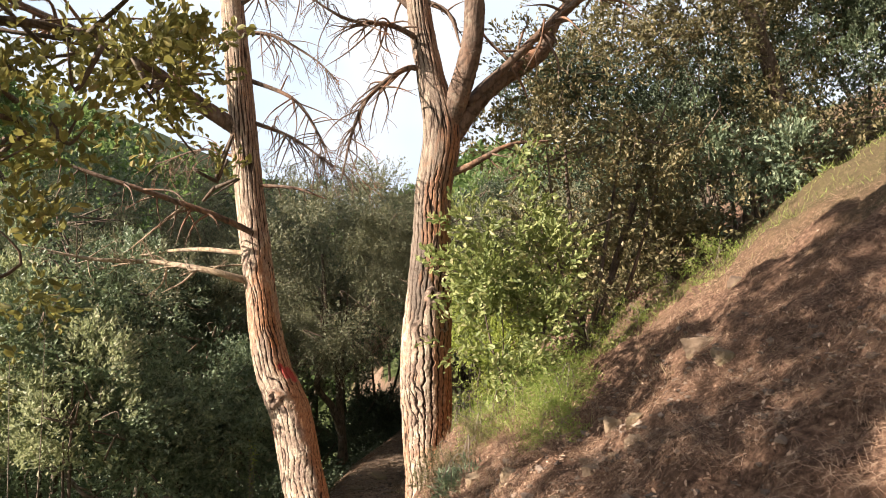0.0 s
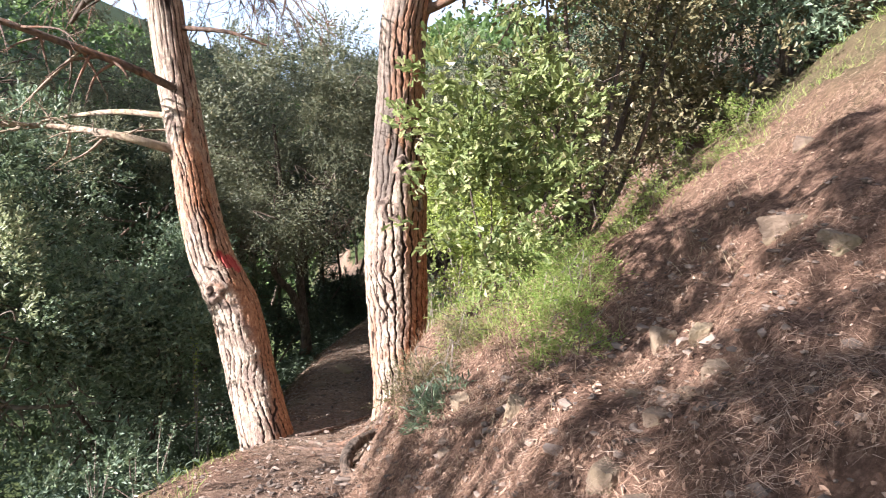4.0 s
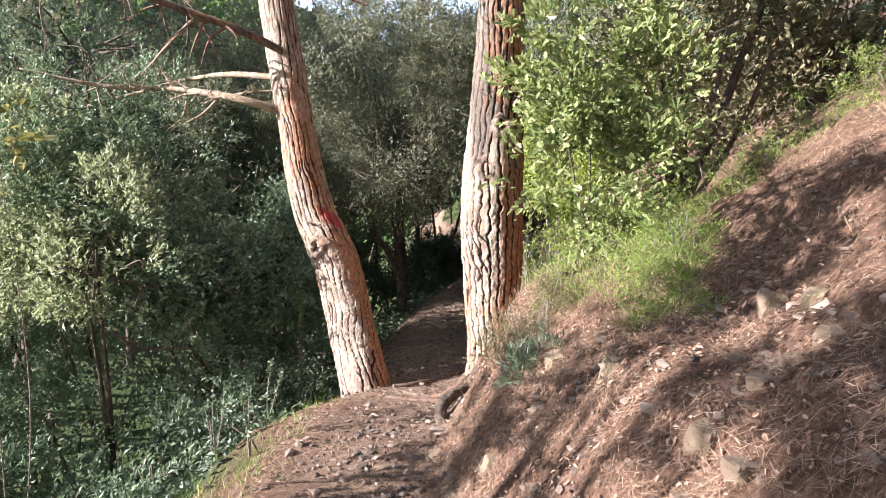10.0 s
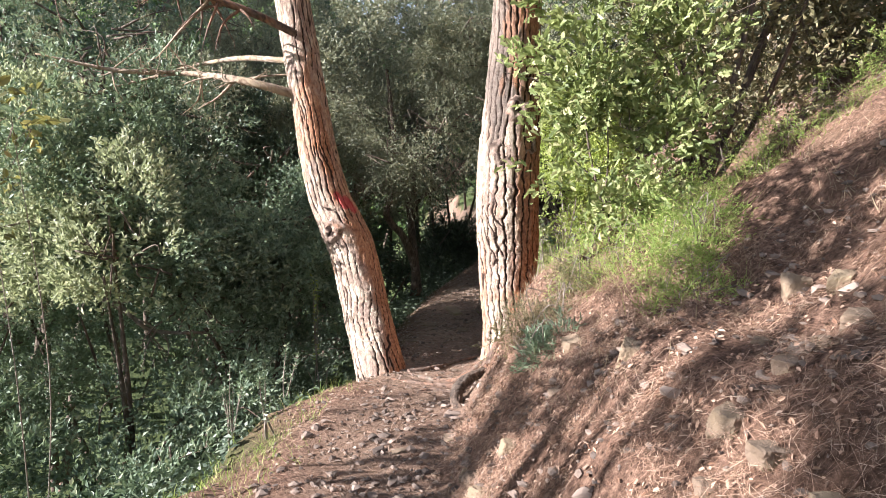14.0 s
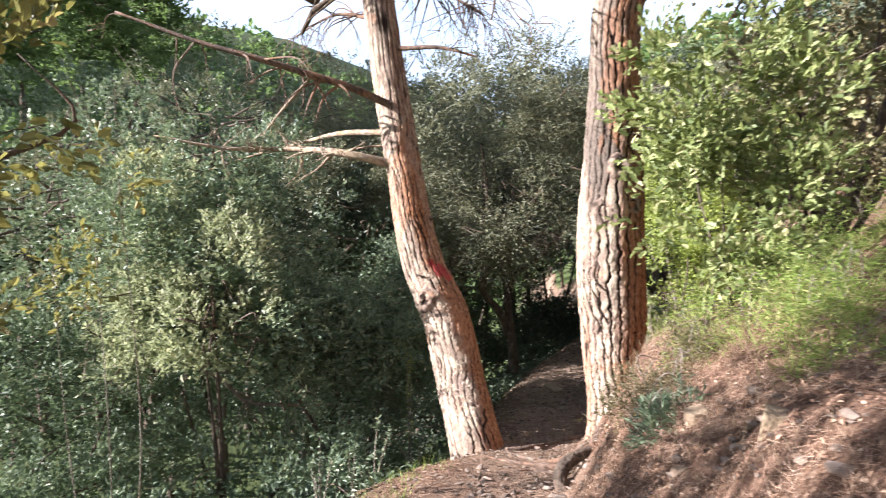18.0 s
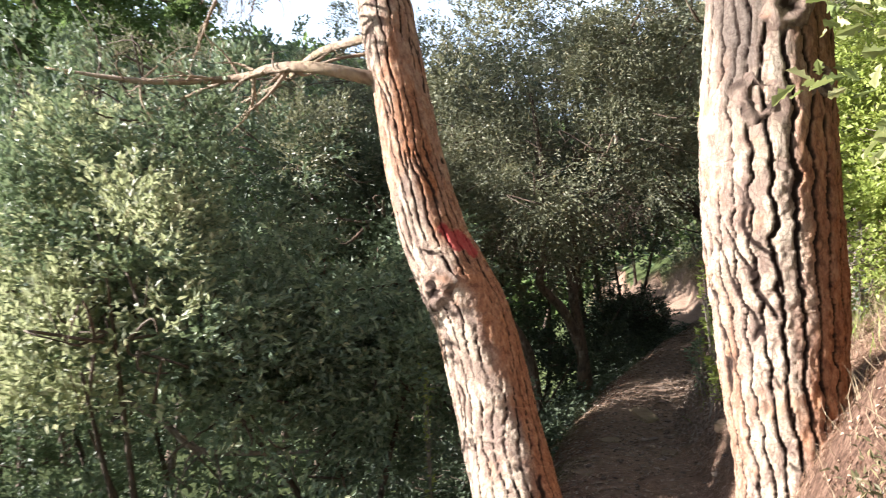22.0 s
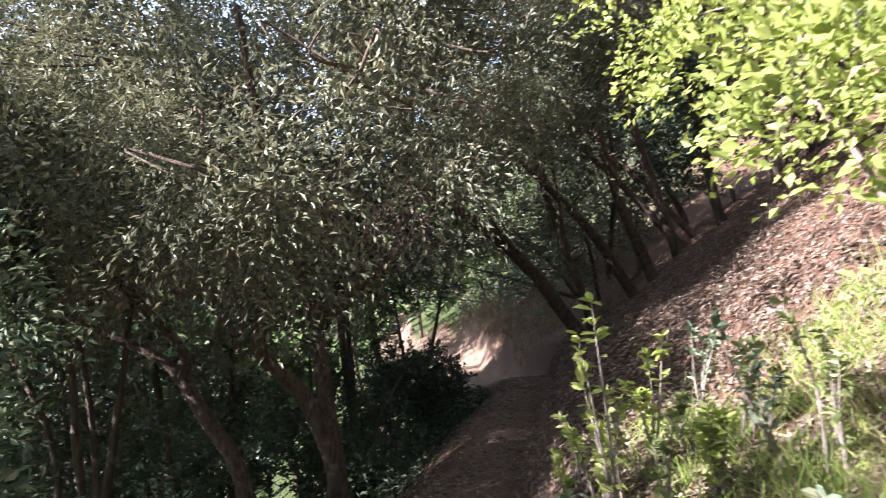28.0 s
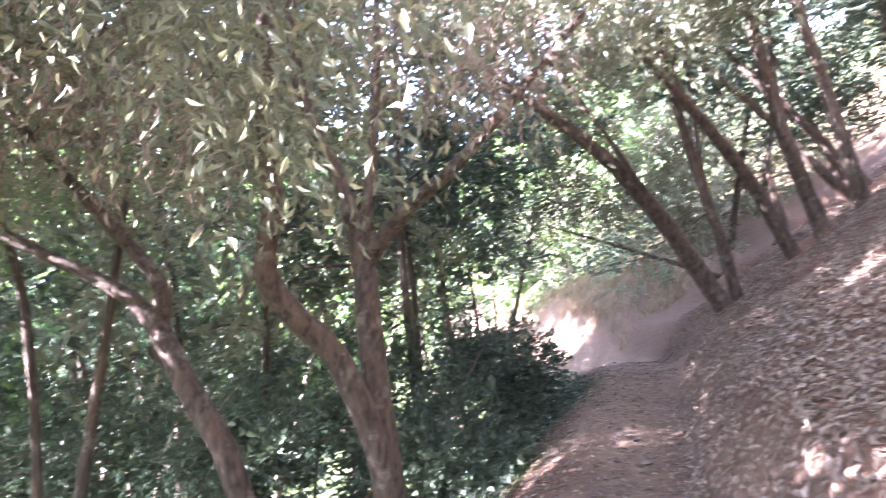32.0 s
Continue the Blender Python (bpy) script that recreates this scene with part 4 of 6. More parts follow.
shrub("carob_tree", (-3.9, 8.9), "dark glossy-leaved tree in the gully shade", "trees in the gully",
      [(-3.6, 9.4, 1.2, 1.1, 0.9, 1.1), (-3.1, 9.6, 0.9, 0.7, 0.6, 0.7), (-4.8, 9.4, 0.9, 1.2, 1.2, 1.4), (-4.2, 9.8, 2.0, 1.1, 1.0, 0.8), (-2.75, 8.75, 1.15, 0.55, 0.45, 0.45), (-3.4, 9.0, 1.8, 0.6, 0.5, 0.5)], 4000, LEAF_DARK, 2, seed=4, category="tree", clear=above_the_stems, leaf=0.068, width=0.034, shape="diamond", gaps=0.25, thick=0.06)
shrub("olive_tree", (-6.0, 8.6), "pale grey-green tree on the gully side", "trees in the gully",
      [(-6.2, 8.6, 2.2, 1.7, 1.6, 1.8), (-5.4, 9.4, 3.0, 1.4, 1.4, 1.4), (-7.2, 8.0, 1.6, 1.6, 1.6, 2.0), (-5.6, 7.6, 0.4, 1.3, 1.3, 1.4)], 3000, LEAF_GREY, 2, seed=5, category="tree", leaf=0.06, width=0.02, gaps=0.25, thick=0.06)
shrub("mastic_shrub", (-4.6, 4.2), "leafy shrub low in the gully", "shrubs by the gully",
      [(-4.6, 4.2, -1.0, 1.2, 1.2, 1.1), (-5.4, 5.0, 0.0, 1.2, 1.2, 1.3)], 3200, LEAF_MIX, 5, seed=6, leaf=0.06, width=0.03)

# the overhanging oak over the trail and its neighbours
oak = shrub("holm_oak", (-0.95, 10.8), "holm oak with forked leaning stems arching over the trail", "oaks along the trail",
            [(-0.75, 9.2, 1.30, 0.85, 0.75, 0.62), (-1.35, 9.3, 1.35, 0.9, 0.8, 0.8), (-0.2, 9.9, 1.95, 1.1, 0.9, 0.7), (-1.7, 9.7, 2.1, 1.2, 1.0, 0.9), (-0.7, 10.4, 2.7, 1.4, 1.2, 0.8), (-2.0, 9.0, 1.35, 0.6, 0.6, 0.5), (-0.9, 11.3, 3.5, 1.3, 1.0, 0.75), (0.5, 11.6, 3.3, 1.1, 1.0, 0.7), (-1.0, 8.6, 1.25, 0.5, 0.4, 0.4), (-0.45, 8.75, 1.65, 0.4, 0.4, 0.3)],
            11500, LEAF_GREY, 0, seed=7, category="tree", clear=above_the_stems, leaf=0.043, width=0.015, gaps=0.38, droop=0.6, up=0.0, depth=0.28, tuft=18, reach=0.26, airy=0.0, core=0.22)


def stem(points, parent, seed, material=BARK_OAK, seg=18, n=110):
    points = [(x, y, z, r * 0.84) for x, y, z, r in points]
    return limb("stem", points, parent, material, n, seg, 0.007, 0.022, seed, tall=4, flare=0.02)


stem([(-0.93, 10.8, -1.1, 0.105), (-0.96, 10.82, -0.6, 0.085), (-1.02, 10.9, -0.06, 0.08), (-1.07, 11.0, 0.41, 0.075), (-1.17, 11.0, 0.80, 0.05), (-1.35, 11.0, 1.31, 0.045), (-1.4, 11.0, 2.2, 0.03)], oak, 61)
stem([(-1.06, 11.0, 0.36, 0.05), (-0.8, 10.8, 0.61, 0.045), (-0.52, 10.6, 0.80, 0.035), (0.0, 10.3, 1.3, 0.02)], oak, 62)
stem([(-0.97, 10.75, -1.1, 0.09), (-0.97, 10.8, -0.64, 0.08), (-1.14, 10.7, -0.09, 0.075), (-1.31, 10.6, 0.14, 0.07), (-1.4, 10.5, 0.34, 0.065), (-1.32, 10.4, 0.63, 0.055), (-1.27, 10.2, 1.07, 0.05), (-1.21, 10.1, 1.6, 0.045), (-1.3, 10.1, 2.6, 0.03)], oak, 63)
stem([(-1.08, 11.0, 0.38, 0.04), (-1.02, 11.0, 0.7, 0.035), (-0.95, 11.0, 1.3, 0.03), (-0.9, 10.9, 2.0, 0.015)], oak, 66)
crown("dry_foliage", [(-1.25, 9.5, 1.15, 0.5, 0.5, 0.35), (-1.9, 9.7, 0.95, 0.45, 0.4, 0.35), (-0.6, 10.2, 1.2, 0.5, 0.4, 0.3)], 700, oak, LEAF_DRY, leaf=0.05, width=0.012, seed=77, gaps=0.4, depth=0.5, droop=0.9, up=-0.6, label="hanging dry brown leaves", core=0, clear=above_the_stems)
oak2 = shrub("holm_oak", (-1.6, 10.6), "slender oak leaning out over the gully", "oaks along the trail",
             [(-2.6, 10.6, 1.1, 1.0, 0.9, 0.7), (-2.9, 10.3, 1.8, 1.2, 1.0, 0.9), (-3.4, 10.8, 0.4, 0.9, 0.9, 0.8), (-2.5, 11.4, 3.3, 1.3, 1.1, 0.9), (-3.9, 11.4, 3.4, 1.2, 1.1, 0.9)], 4800, LEAF_GREY, 0, seed=8, category="tree", clear=above_the_stems, leaf=0.052, width=0.02, gaps=0.35, droop=0.3)
stem([(-1.52, 10.55, -1.5, 0.085), (-1.6, 10.6, -0.63, 0.075), (-1.87, 10.7, -0.16, 0.07), (-2.07, 10.8, 0.13, 0.06), (-2.27, 10.8, 0.31, 0.045), (-2.73, 10.8, 0.55, 0.035), (-3.3, 10.8, 0.9, 0.02)], oak2, 64)
stem([(-2.05, 10.8, 0.1, 0.05), (-2.04, 10.8, 0.32, 0.045), (-2.31, 10.8, 0.66, 0.04), (-2.8, 10.7, 1.3, 0.02)], oak2, 65)
oak3 = shrub("holm_oak", (-2.5, 10.4), "cluster of thin upright stems in the gully", "oaks along the trail",
             [(-2.6, 10.0, 1.4, 0.9, 0.8, 0.7), (-3.6, 9.6, 1.3, 0.9, 0.8, 0.9)], 1500, LEAF_GREY, 0, seed=9, category="tree", clear=above_the_stems, leaf=0.05, width=0.02, gaps=0.35)
rng = np.random.default_rng(70)
for s_ in range(3):
    x0, y0 = -2.45 - 0.3 * s_ + rng.normal() * 0.05, 10.5 + rng.normal() * 0.3
    k_ = rng.normal(size=(4, 2)) * 0.05
    stem([(x0, y0, -2.1, 0.05), (x0 - 0.02 + k_[0, 0], y0, -1.2, 0.04), (x0 - 0.10 + k_[1, 0], y0 + k_[1, 1], -0.3, 0.034), (x0 - 0.12 - 0.12 * s_ + k_[2, 0], y0, 0.5, 0.028), (x0 - 0.2 - 0.2 * s_, y0 - 0.2, 1.4, 0.015)], oak3, 70 + s_, seg=12, n=40)

LEANING = [([(1.86, 14.05, -0.55, 0.14), (1.82, 14.0, -0.26, 0.115), (1.50, 13.87, 0.22, 0.105), (1.22, 13.7, 0.61, 0.10), (0.67, 13.3, 1.15, 0.08), (0.04, 12.9, 1.58, 0.05), (-0.5, 12.6, 1.9, 0.025)], "oak stem bent low across the trail"),
           ([(2.02, 14.2, -0.5, 0.09), (2.0, 14.2, -0.23, 0.075), (1.85, 14.1, 0.4, 0.065), (1.68, 14.0, 0.87, 0.06), (1.33, 13.8, 2.03, 0.045), (1.1, 13.6, 3.0, 0.02)], "thin upright oak on the bank"),
           ([(2.72, 14.35, 0.0, 0.10), (2.61, 14.3, 0.24, 0.09), (2.06, 14.0, 1.07, 0.075), (1.45, 13.6, 1.66, 0.055), (0.9, 13.2, 2.1, 0.03)], "leaning oak on the bank"),
           ([(2.92, 14.2, 0.1, 0.12), (2.85, 14.2, 0.44, 0.10), (2.62, 14.1, 1.0, 0.09), (2.41, 14.0, 1.53, 0.08), (2.09, 13.8, 2.66, 0.06), (1.9, 13.6, 3.6, 0.03)], "dark-barked oak on the littered slope"),
           ([(3.2, 14.0, 0.4, 0.10), (3.12, 14.0, 0.73, 0.09), (2.9, 13.95, 1.5, 0.075), (2.71, 13.9, 2.18, 0.065), (2.44, 13.8, 2.9, 0.05), (2.2, 13.7, 3.8, 0.03)], "dark-barked oak on the littered slope"),
           ([(4.1, 14.6, 0.9, 0.10), (3.95, 14.6, 1.5, 0.085), (3.8, 14.5, 2.3, 0.07), (3.5, 14.3, 3.4, 0.03)], "slim oak high on the slope"),
           ([(4.6, 13.9, 1.3, 0.12), (4.4, 13.9, 2.0, 0.10), (4.3, 13.8, 2.8, 0.08), (4.1, 13.7, 3.8, 0.03)], "slim oak high on the slope")]
for s_, (pts_, text) in enumerate(LEANING):
    x0, y0 = pts_[0][:2]
    z0 = float(land(x0, y0, False))
    tree = thing("holm_oak", (x0, y0, z0), text, "tree", "oaks along the trail")
    pts_[0] = (x0, y0, min(pts_[0][2], z0 - 0.12), pts_[0][3])
    stem(pts_, tree, 80 + s_)
    x1, y1, z1, _ = pts_[-2]
    x2, y2, z2, _ = pts_[-1]
    stem([(*pts_[3][:3], pts_[3][3] * 0.5), ((pts_[3][0] + x2) / 2 + 0.2, (y1 + y2) / 2 + 0.3, (pts_[3][2] + z2) / 2 + 0.15, 0.025), (x2 + 0.5, y2 + 0.4, z2 + 0.3, 0.01)], tree, 90 + s_, seg=10, n=30)
    crown("crown", [(x2, y2, z2 + 0.1, 0.9, 0.8, 0.5), (x1 + 0.1, y1 + 0.2, z1 + 0.6, 0.9, 0.8, 0.6), (x2 + 0.5, y2 + 0.5, z2 + 0.6, 1.0, 0.9, 0.6)], 1700, tree, LEAF_DARK if s_ % 2 else LEAF_GREY,
          leaf=0.055, width=0.024, seed=20 + s_, gaps=0.35, depth=0.3, clear=off_the_walk)

# oaks and shrubs up the bank
shrub("downy_oak", (0.95, 4.62), "sunlit young oak with bright lobed leaves beside the stout pine", "shrubs on the bank",
      [(0.74, 4.62, 1.95, 0.22, 0.3, 0.34), (0.98, 4.55, 1.72, 0.30, 0.3, 0.26), (0.72, 4.5, 1.42, 0.24, 0.3, 0.22), (1.08, 4.75, 2.30, 0.34, 0.35, 0.32), (0.70, 4.75, 2.55, 0.26, 0.3, 0.34), (1.02, 4.9, 2.85, 0.38, 0.4, 0.28),
       (0.95, 4.35, 1.12, 0.28, 0.22, 0.16), (1.28, 4.5, 1.55, 0.22, 0.2, 0.22), (0.78, 4.35, 0.85, 0.22, 0.2, 0.14), (1.35, 4.6, 2.05, 0.26, 0.25, 0.24), (0.64, 4.45, 0.75, 0.2, 0.2, 0.2), (0.8, 4.2, 0.62, 0.2, 0.18, 0.12), (1.15, 4.3, 0.95, 0.2, 0.18, 0.14), (0.52, 4.85, 2.35, 0.14, 0.14, 0.22), (0.50, 4.8, 1.95, 0.10, 0.1, 0.16)], 1250, LEAF_BRIGHT, 3, BARK_OAK, seed=30,
      leaf=0.072, width=0.046, shape="lobed", count=6, reach=0.20, gaps=0.42, depth=0.5, thick=0.010, tuft=6, core=0)
shrub("kermes_oak", (2.0, 5.7), "dense brownish-green evergreen oak on the bank", "shrubs on the bank",
      [(1.75, 5.6, 2.3, 0.8, 0.7, 0.85), (2.6, 5.9, 2.75, 0.95, 0.9, 0.85), (1.6, 5.8, 3.2, 0.8, 0.7, 0.7), (2.4, 6.0, 3.6, 1.0, 0.9, 0.7), (3.5, 6.5, 3.4, 0.9, 0.9, 0.9), (2.0, 6.2, 4.4, 1.0, 0.9, 0.7), (3.0, 6.4, 4.9, 1.0, 0.9, 0.8), (2.6, 6.6, 5.8, 1.0, 0.9, 0.7), (4.0, 6.8, 5.4, 1.0, 0.9, 0.8)], 6600, LEAF_BROWN, 7, seed=31, category="tree",
      leaf=0.058, width=0.03, reach=0.22, gaps=0.28, depth=0.3, airy=-0.15)
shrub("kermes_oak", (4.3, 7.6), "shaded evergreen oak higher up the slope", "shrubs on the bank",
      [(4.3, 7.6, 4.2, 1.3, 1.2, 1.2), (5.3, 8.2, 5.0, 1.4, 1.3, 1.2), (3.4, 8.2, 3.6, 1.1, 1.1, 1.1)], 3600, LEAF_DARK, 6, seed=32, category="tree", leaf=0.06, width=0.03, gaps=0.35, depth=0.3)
shrub("wild_shrub", (1.15, 7.4), "yellow-green sunlit shrub overhanging the bank", "shrubs on the bank",
      [(1.15, 7.4, 1.35, 0.48, 0.6, 0.5), (1.35, 6.9, 1.75, 0.55, 0.5, 0.5), (1.05, 8.1, 1.65, 0.5, 0.5, 0.45), (1.6, 7.8, 2.2, 0.7, 0.7, 0.6), (1.0, 6.9, 0.95, 0.35, 0.35, 0.3), (1.0, 6.55, 0.7, 0.3, 0.3, 0.26), (1.3, 6.5, 1.15, 0.35, 0.35, 0.35)], 6000, LEAF_YOUNG, 6, BARK_TWIG, seed=33,
      leaf=0.038, width=0.023, shape="diamond", gaps=0.42, depth=0.4, thick=0.014, core=0.05)
shrub("holm_oak", (4.3, 11.4), "leafy oak closing over the trail from the bank", "oaks along the trail",
      [(2.2, 10.2, 2.9, 1.0, 0.9, 0.7), (1.6, 11.0, 3.0, 1.1, 1.0, 0.6), (3.1, 11.2, 3.4, 1.2, 1.1, 0.8), (2.6, 9.4, 2.9, 0.8, 0.8, 0.6), (0.7, 12.4, 3.3, 1.2, 1.1, 0.55), (-0.4, 10.6, 3.2, 1.2, 1.1, 0.5), (0.6, 9.8, 3.0, 1.0, 0.8, 0.45)], 6500, LEAF_GREY, 3, seed=34, category="tree", leaf=0.055, width=0.022, gaps=0.4, depth=0.3, thick=0.05)

for s_, (pts_, blobs_) in enumerate([
        ([(5.3, 7.0, 3.2, 0.17), (5.2, 7.0, 4.2, 0.14), (4.9, 6.9, 5.2, 0.12), (4.4, 6.8, 6.2, 0.08), (3.8, 6.7, 7.0, 0.03)], [(4.4, 6.8, 6.6, 1.3, 1.2, 0.8), (3.4, 6.6, 6.0, 1.0, 1.0, 0.7), (5.4, 7.2, 6.4, 1.2, 1.2, 0.9)]),
        ([(4.4, 9.0, 2.6, 0.12), (4.2, 9.0, 3.6, 0.10), (3.9, 8.9, 4.8, 0.07), (3.4, 8.8, 5.8, 0.03)], [(3.4, 8.8, 5.6, 1.2, 1.1, 0.8), (2.6, 8.4, 5.2, 0.9, 0.9, 0.7)]),
        ([(6.6, 6.2, 4.2, 0.15), (6.5, 6.2, 5.2, 0.12), (6.2, 6.1, 6.4, 0.08), (5.9, 6.0, 7.2, 0.03)], [(6.2, 6.0, 7.0, 1.3, 1.2, 0.9), (6.9, 6.6, 6.2, 1.2, 1.2, 0.9)])]):
    x0, y0 = pts_[0][:2]
    z0 = float(land(x0, y0, False))
    tree = thing("holm_oak", (x0, y0, z0), "dark-trunked oak spreading high on the slope", "tree", "oaks up the slope")
    pts_[0] = (x0, y0, z0 - 0.15, pts_[0][3])
    stem(pts_, tree, 130 + s_)
    for k_ in (2, 3):
        e_ = blobs_[k_ % len(blobs_)]
        stem([(*pts_[k_][:3], pts_[k_][3] * 0.6), ((pts_[k_][0] + e_[0]) / 2, (pts_[k_][1] + e_[1]) / 2 + 0.15, (pts_[k_][2] + e_[2]) / 2, 0.035), (*e_[:3], 0.012)], tree, 140 + s_ * 4 + k_, seg=10, n=30)
    crown("crown", blobs_, 3600, tree, LEAF_DARK if s_ else LEAF_BROWN, leaf=0.06, width=0.03, seed=60 + s_, gaps=0.42, depth=0.35)

for s_, (x, y, up_, r, mat) in enumerate([(3.3, 6.4, 0.5, 0.7, LEAF_BROWN), (4.4, 6.3, 0.6, 0.8, LEAF_MIX), (5.4, 6.6, 0.6, 0.9, LEAF_BROWN), (6.6, 7.4, 0.9, 1.1, LEAF_MIX), (7.8, 7.4, 1.0, 1.2, LEAF_BROWN),
                                          (9.0, 8.0, 1.4, 1.5, LEAF_DARK), (7.2, 9.6, 1.8, 1.6, LEAF_BROWN), (9.6, 6.0, 1.6, 1.5, LEAF_MIX), (5.6, 9.0, 1.6, 1.3, LEAF_MIX), (2.6, 7.6, 0.7, 0.8, LEAF_BROWN),
                                          (5.6, 15.0, 0.8, 1.2, LEAF_BROWN), (6.8, 14.0, 1.0, 1.3, LEAF_MIX), (6.2, 16.6, 1.2, 1.4, LEAF_BROWN), (7.6, 12.4, 1.0, 1.3, LEAF_BROWN)]):
    z = float(land(x, y, False)) + up_
    shrub("slope_shrub", (x, y), "tangled evergreen shrub on the upper slope", "shrubs up the slope", [(x, y, z, r, r, r * 0.8), (x + r * 0.7, y + 0.2, z + r * 0.4, r * 0.7, r * 0.7, r * 0.6), (x - r * 0.5, y + 0.3, z + r * 0.6, r * 0.7, r * 0.7, r * 0.6)],
          int(900 * r), mat, 3, seed=400 + s_, leaf=0.068, width=0.034, gaps=0.38, depth=0.35)

# the woods beyond, down the trail: the dark leaf holds their shade, tall oaks on the left added to block the sun
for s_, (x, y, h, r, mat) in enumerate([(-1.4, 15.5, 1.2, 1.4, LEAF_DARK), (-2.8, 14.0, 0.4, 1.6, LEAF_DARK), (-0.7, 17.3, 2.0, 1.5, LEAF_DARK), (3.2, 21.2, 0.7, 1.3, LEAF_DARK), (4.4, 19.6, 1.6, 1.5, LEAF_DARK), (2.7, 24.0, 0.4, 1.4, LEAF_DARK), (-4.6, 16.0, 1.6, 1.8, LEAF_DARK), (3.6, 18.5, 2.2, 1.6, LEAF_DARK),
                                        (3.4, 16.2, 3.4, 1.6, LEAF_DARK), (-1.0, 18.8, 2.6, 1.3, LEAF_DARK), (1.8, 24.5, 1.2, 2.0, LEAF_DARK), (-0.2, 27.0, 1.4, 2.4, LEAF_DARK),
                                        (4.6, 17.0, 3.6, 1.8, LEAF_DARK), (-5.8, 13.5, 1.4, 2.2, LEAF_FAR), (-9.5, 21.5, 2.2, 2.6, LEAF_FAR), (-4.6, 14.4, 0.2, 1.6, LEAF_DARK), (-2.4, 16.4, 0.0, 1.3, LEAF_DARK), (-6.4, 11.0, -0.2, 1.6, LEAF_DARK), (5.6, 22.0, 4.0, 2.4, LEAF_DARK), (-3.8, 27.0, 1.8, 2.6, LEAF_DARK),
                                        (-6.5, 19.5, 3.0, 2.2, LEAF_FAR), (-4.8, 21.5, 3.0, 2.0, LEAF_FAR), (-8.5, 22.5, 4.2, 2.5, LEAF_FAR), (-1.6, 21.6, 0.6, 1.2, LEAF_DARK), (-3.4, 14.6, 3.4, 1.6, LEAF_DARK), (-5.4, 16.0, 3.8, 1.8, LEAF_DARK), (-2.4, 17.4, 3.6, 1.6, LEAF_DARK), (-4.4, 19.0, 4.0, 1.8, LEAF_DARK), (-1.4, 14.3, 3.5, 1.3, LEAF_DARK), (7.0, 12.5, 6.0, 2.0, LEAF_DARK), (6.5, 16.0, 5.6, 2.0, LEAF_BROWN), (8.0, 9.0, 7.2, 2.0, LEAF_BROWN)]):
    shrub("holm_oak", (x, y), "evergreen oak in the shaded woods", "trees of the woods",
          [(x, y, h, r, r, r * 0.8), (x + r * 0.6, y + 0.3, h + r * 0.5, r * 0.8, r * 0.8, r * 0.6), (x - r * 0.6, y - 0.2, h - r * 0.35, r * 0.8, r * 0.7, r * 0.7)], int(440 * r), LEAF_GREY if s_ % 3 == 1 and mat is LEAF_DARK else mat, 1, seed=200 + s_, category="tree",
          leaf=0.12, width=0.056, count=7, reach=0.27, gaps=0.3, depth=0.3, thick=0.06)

shrub("holm_oak", (-3.6, 11.8), "tall oak filling the gully", "trees in the gully",
      [(-4.4, 11.4, 1.9, 1.3, 1.2, 1.2), (-2.7, 12.4, 1.3, 0.9, 0.9, 0.8), (-3.4, 12.8, 2.6, 1.3, 1.2, 0.9), (-5.2, 12.6, 1.0, 1.2, 1.2, 1.2), (-2.4, 13.2, 2.2, 1.0, 1.0, 0.8), (-3.5, 11.0, 1.5, 1.0, 0.9, 0.8), (-3.9, 12.0, 2.9, 1.0, 0.9, 0.8), (-4.6, 10.6, 2.6, 1.0, 0.9, 0.8)], 5400, LEAF_GREY, 2, seed=260, category="tree", leaf=0.06, width=0.026, gaps=0.2, depth=0.35, thick=0.06)

# Oaks added up-sun so that their crowns shade the trail and its bank.
for s_, (x, y, h, r) in enumerate([(-8.6, 10.8, 1.7, 1.9), (-7.4, 12.8, 2.9, 1.9), (-9.8, 13.6, 3.0, 2.1), (-8.2, 15.4, 3.6, 2.0), (-11.2, 11.2, 2.6, 2.1)]):
    shrub("holm_oak", (x, y), "tall evergreen oak added in the gully for its shade", "trees in the gully",
          [(x, y, h, r, r, r * 0.8), (x + r * 0.6, y + 0.3, h + r * 0.5, r * 0.8, r * 0.8, r * 0.6), (x - r * 0.6, y - 0.4, h - r * 0.5, r * 0.8, r * 0.7, r * 0.7)], int(420 * r), LEAF_MIX, 1, seed=240 + s_, category="tree",
          leaf=0.13, width=0.065, count=6, reach=0.3, gaps=0.15, depth=0.35, thick=0.09, airy=-0.5)

shrub("holm_oak", (3.9, 15.4), "broad oak roofing the trail with dark foliage", "oaks along the trail",
      [(2.6, 15.4, 3.5, 1.2, 1.1, 0.7), (1.2, 15.8, 3.4, 1.3, 1.1, 0.6), (0.0, 14.6, 3.4, 1.2, 1.1, 0.6), (0.9, 17.6, 3.2, 1.4, 1.2, 0.7), (3.4, 17.6, 3.2, 1.3, 1.2, 0.8), (4.2, 16.4, 2.4, 1.0, 1.0, 0.8), (-0.4, 16.6, 4.2, 1.6, 1.4, 0.8), (1.6, 13.6, 4.0, 1.4, 1.2, 0.7)], 4600, LEAF_DARK, 2, seed=261, category="tree", leaf=0.07, width=0.034, gaps=0.2, depth=0.35, thick=0.06)

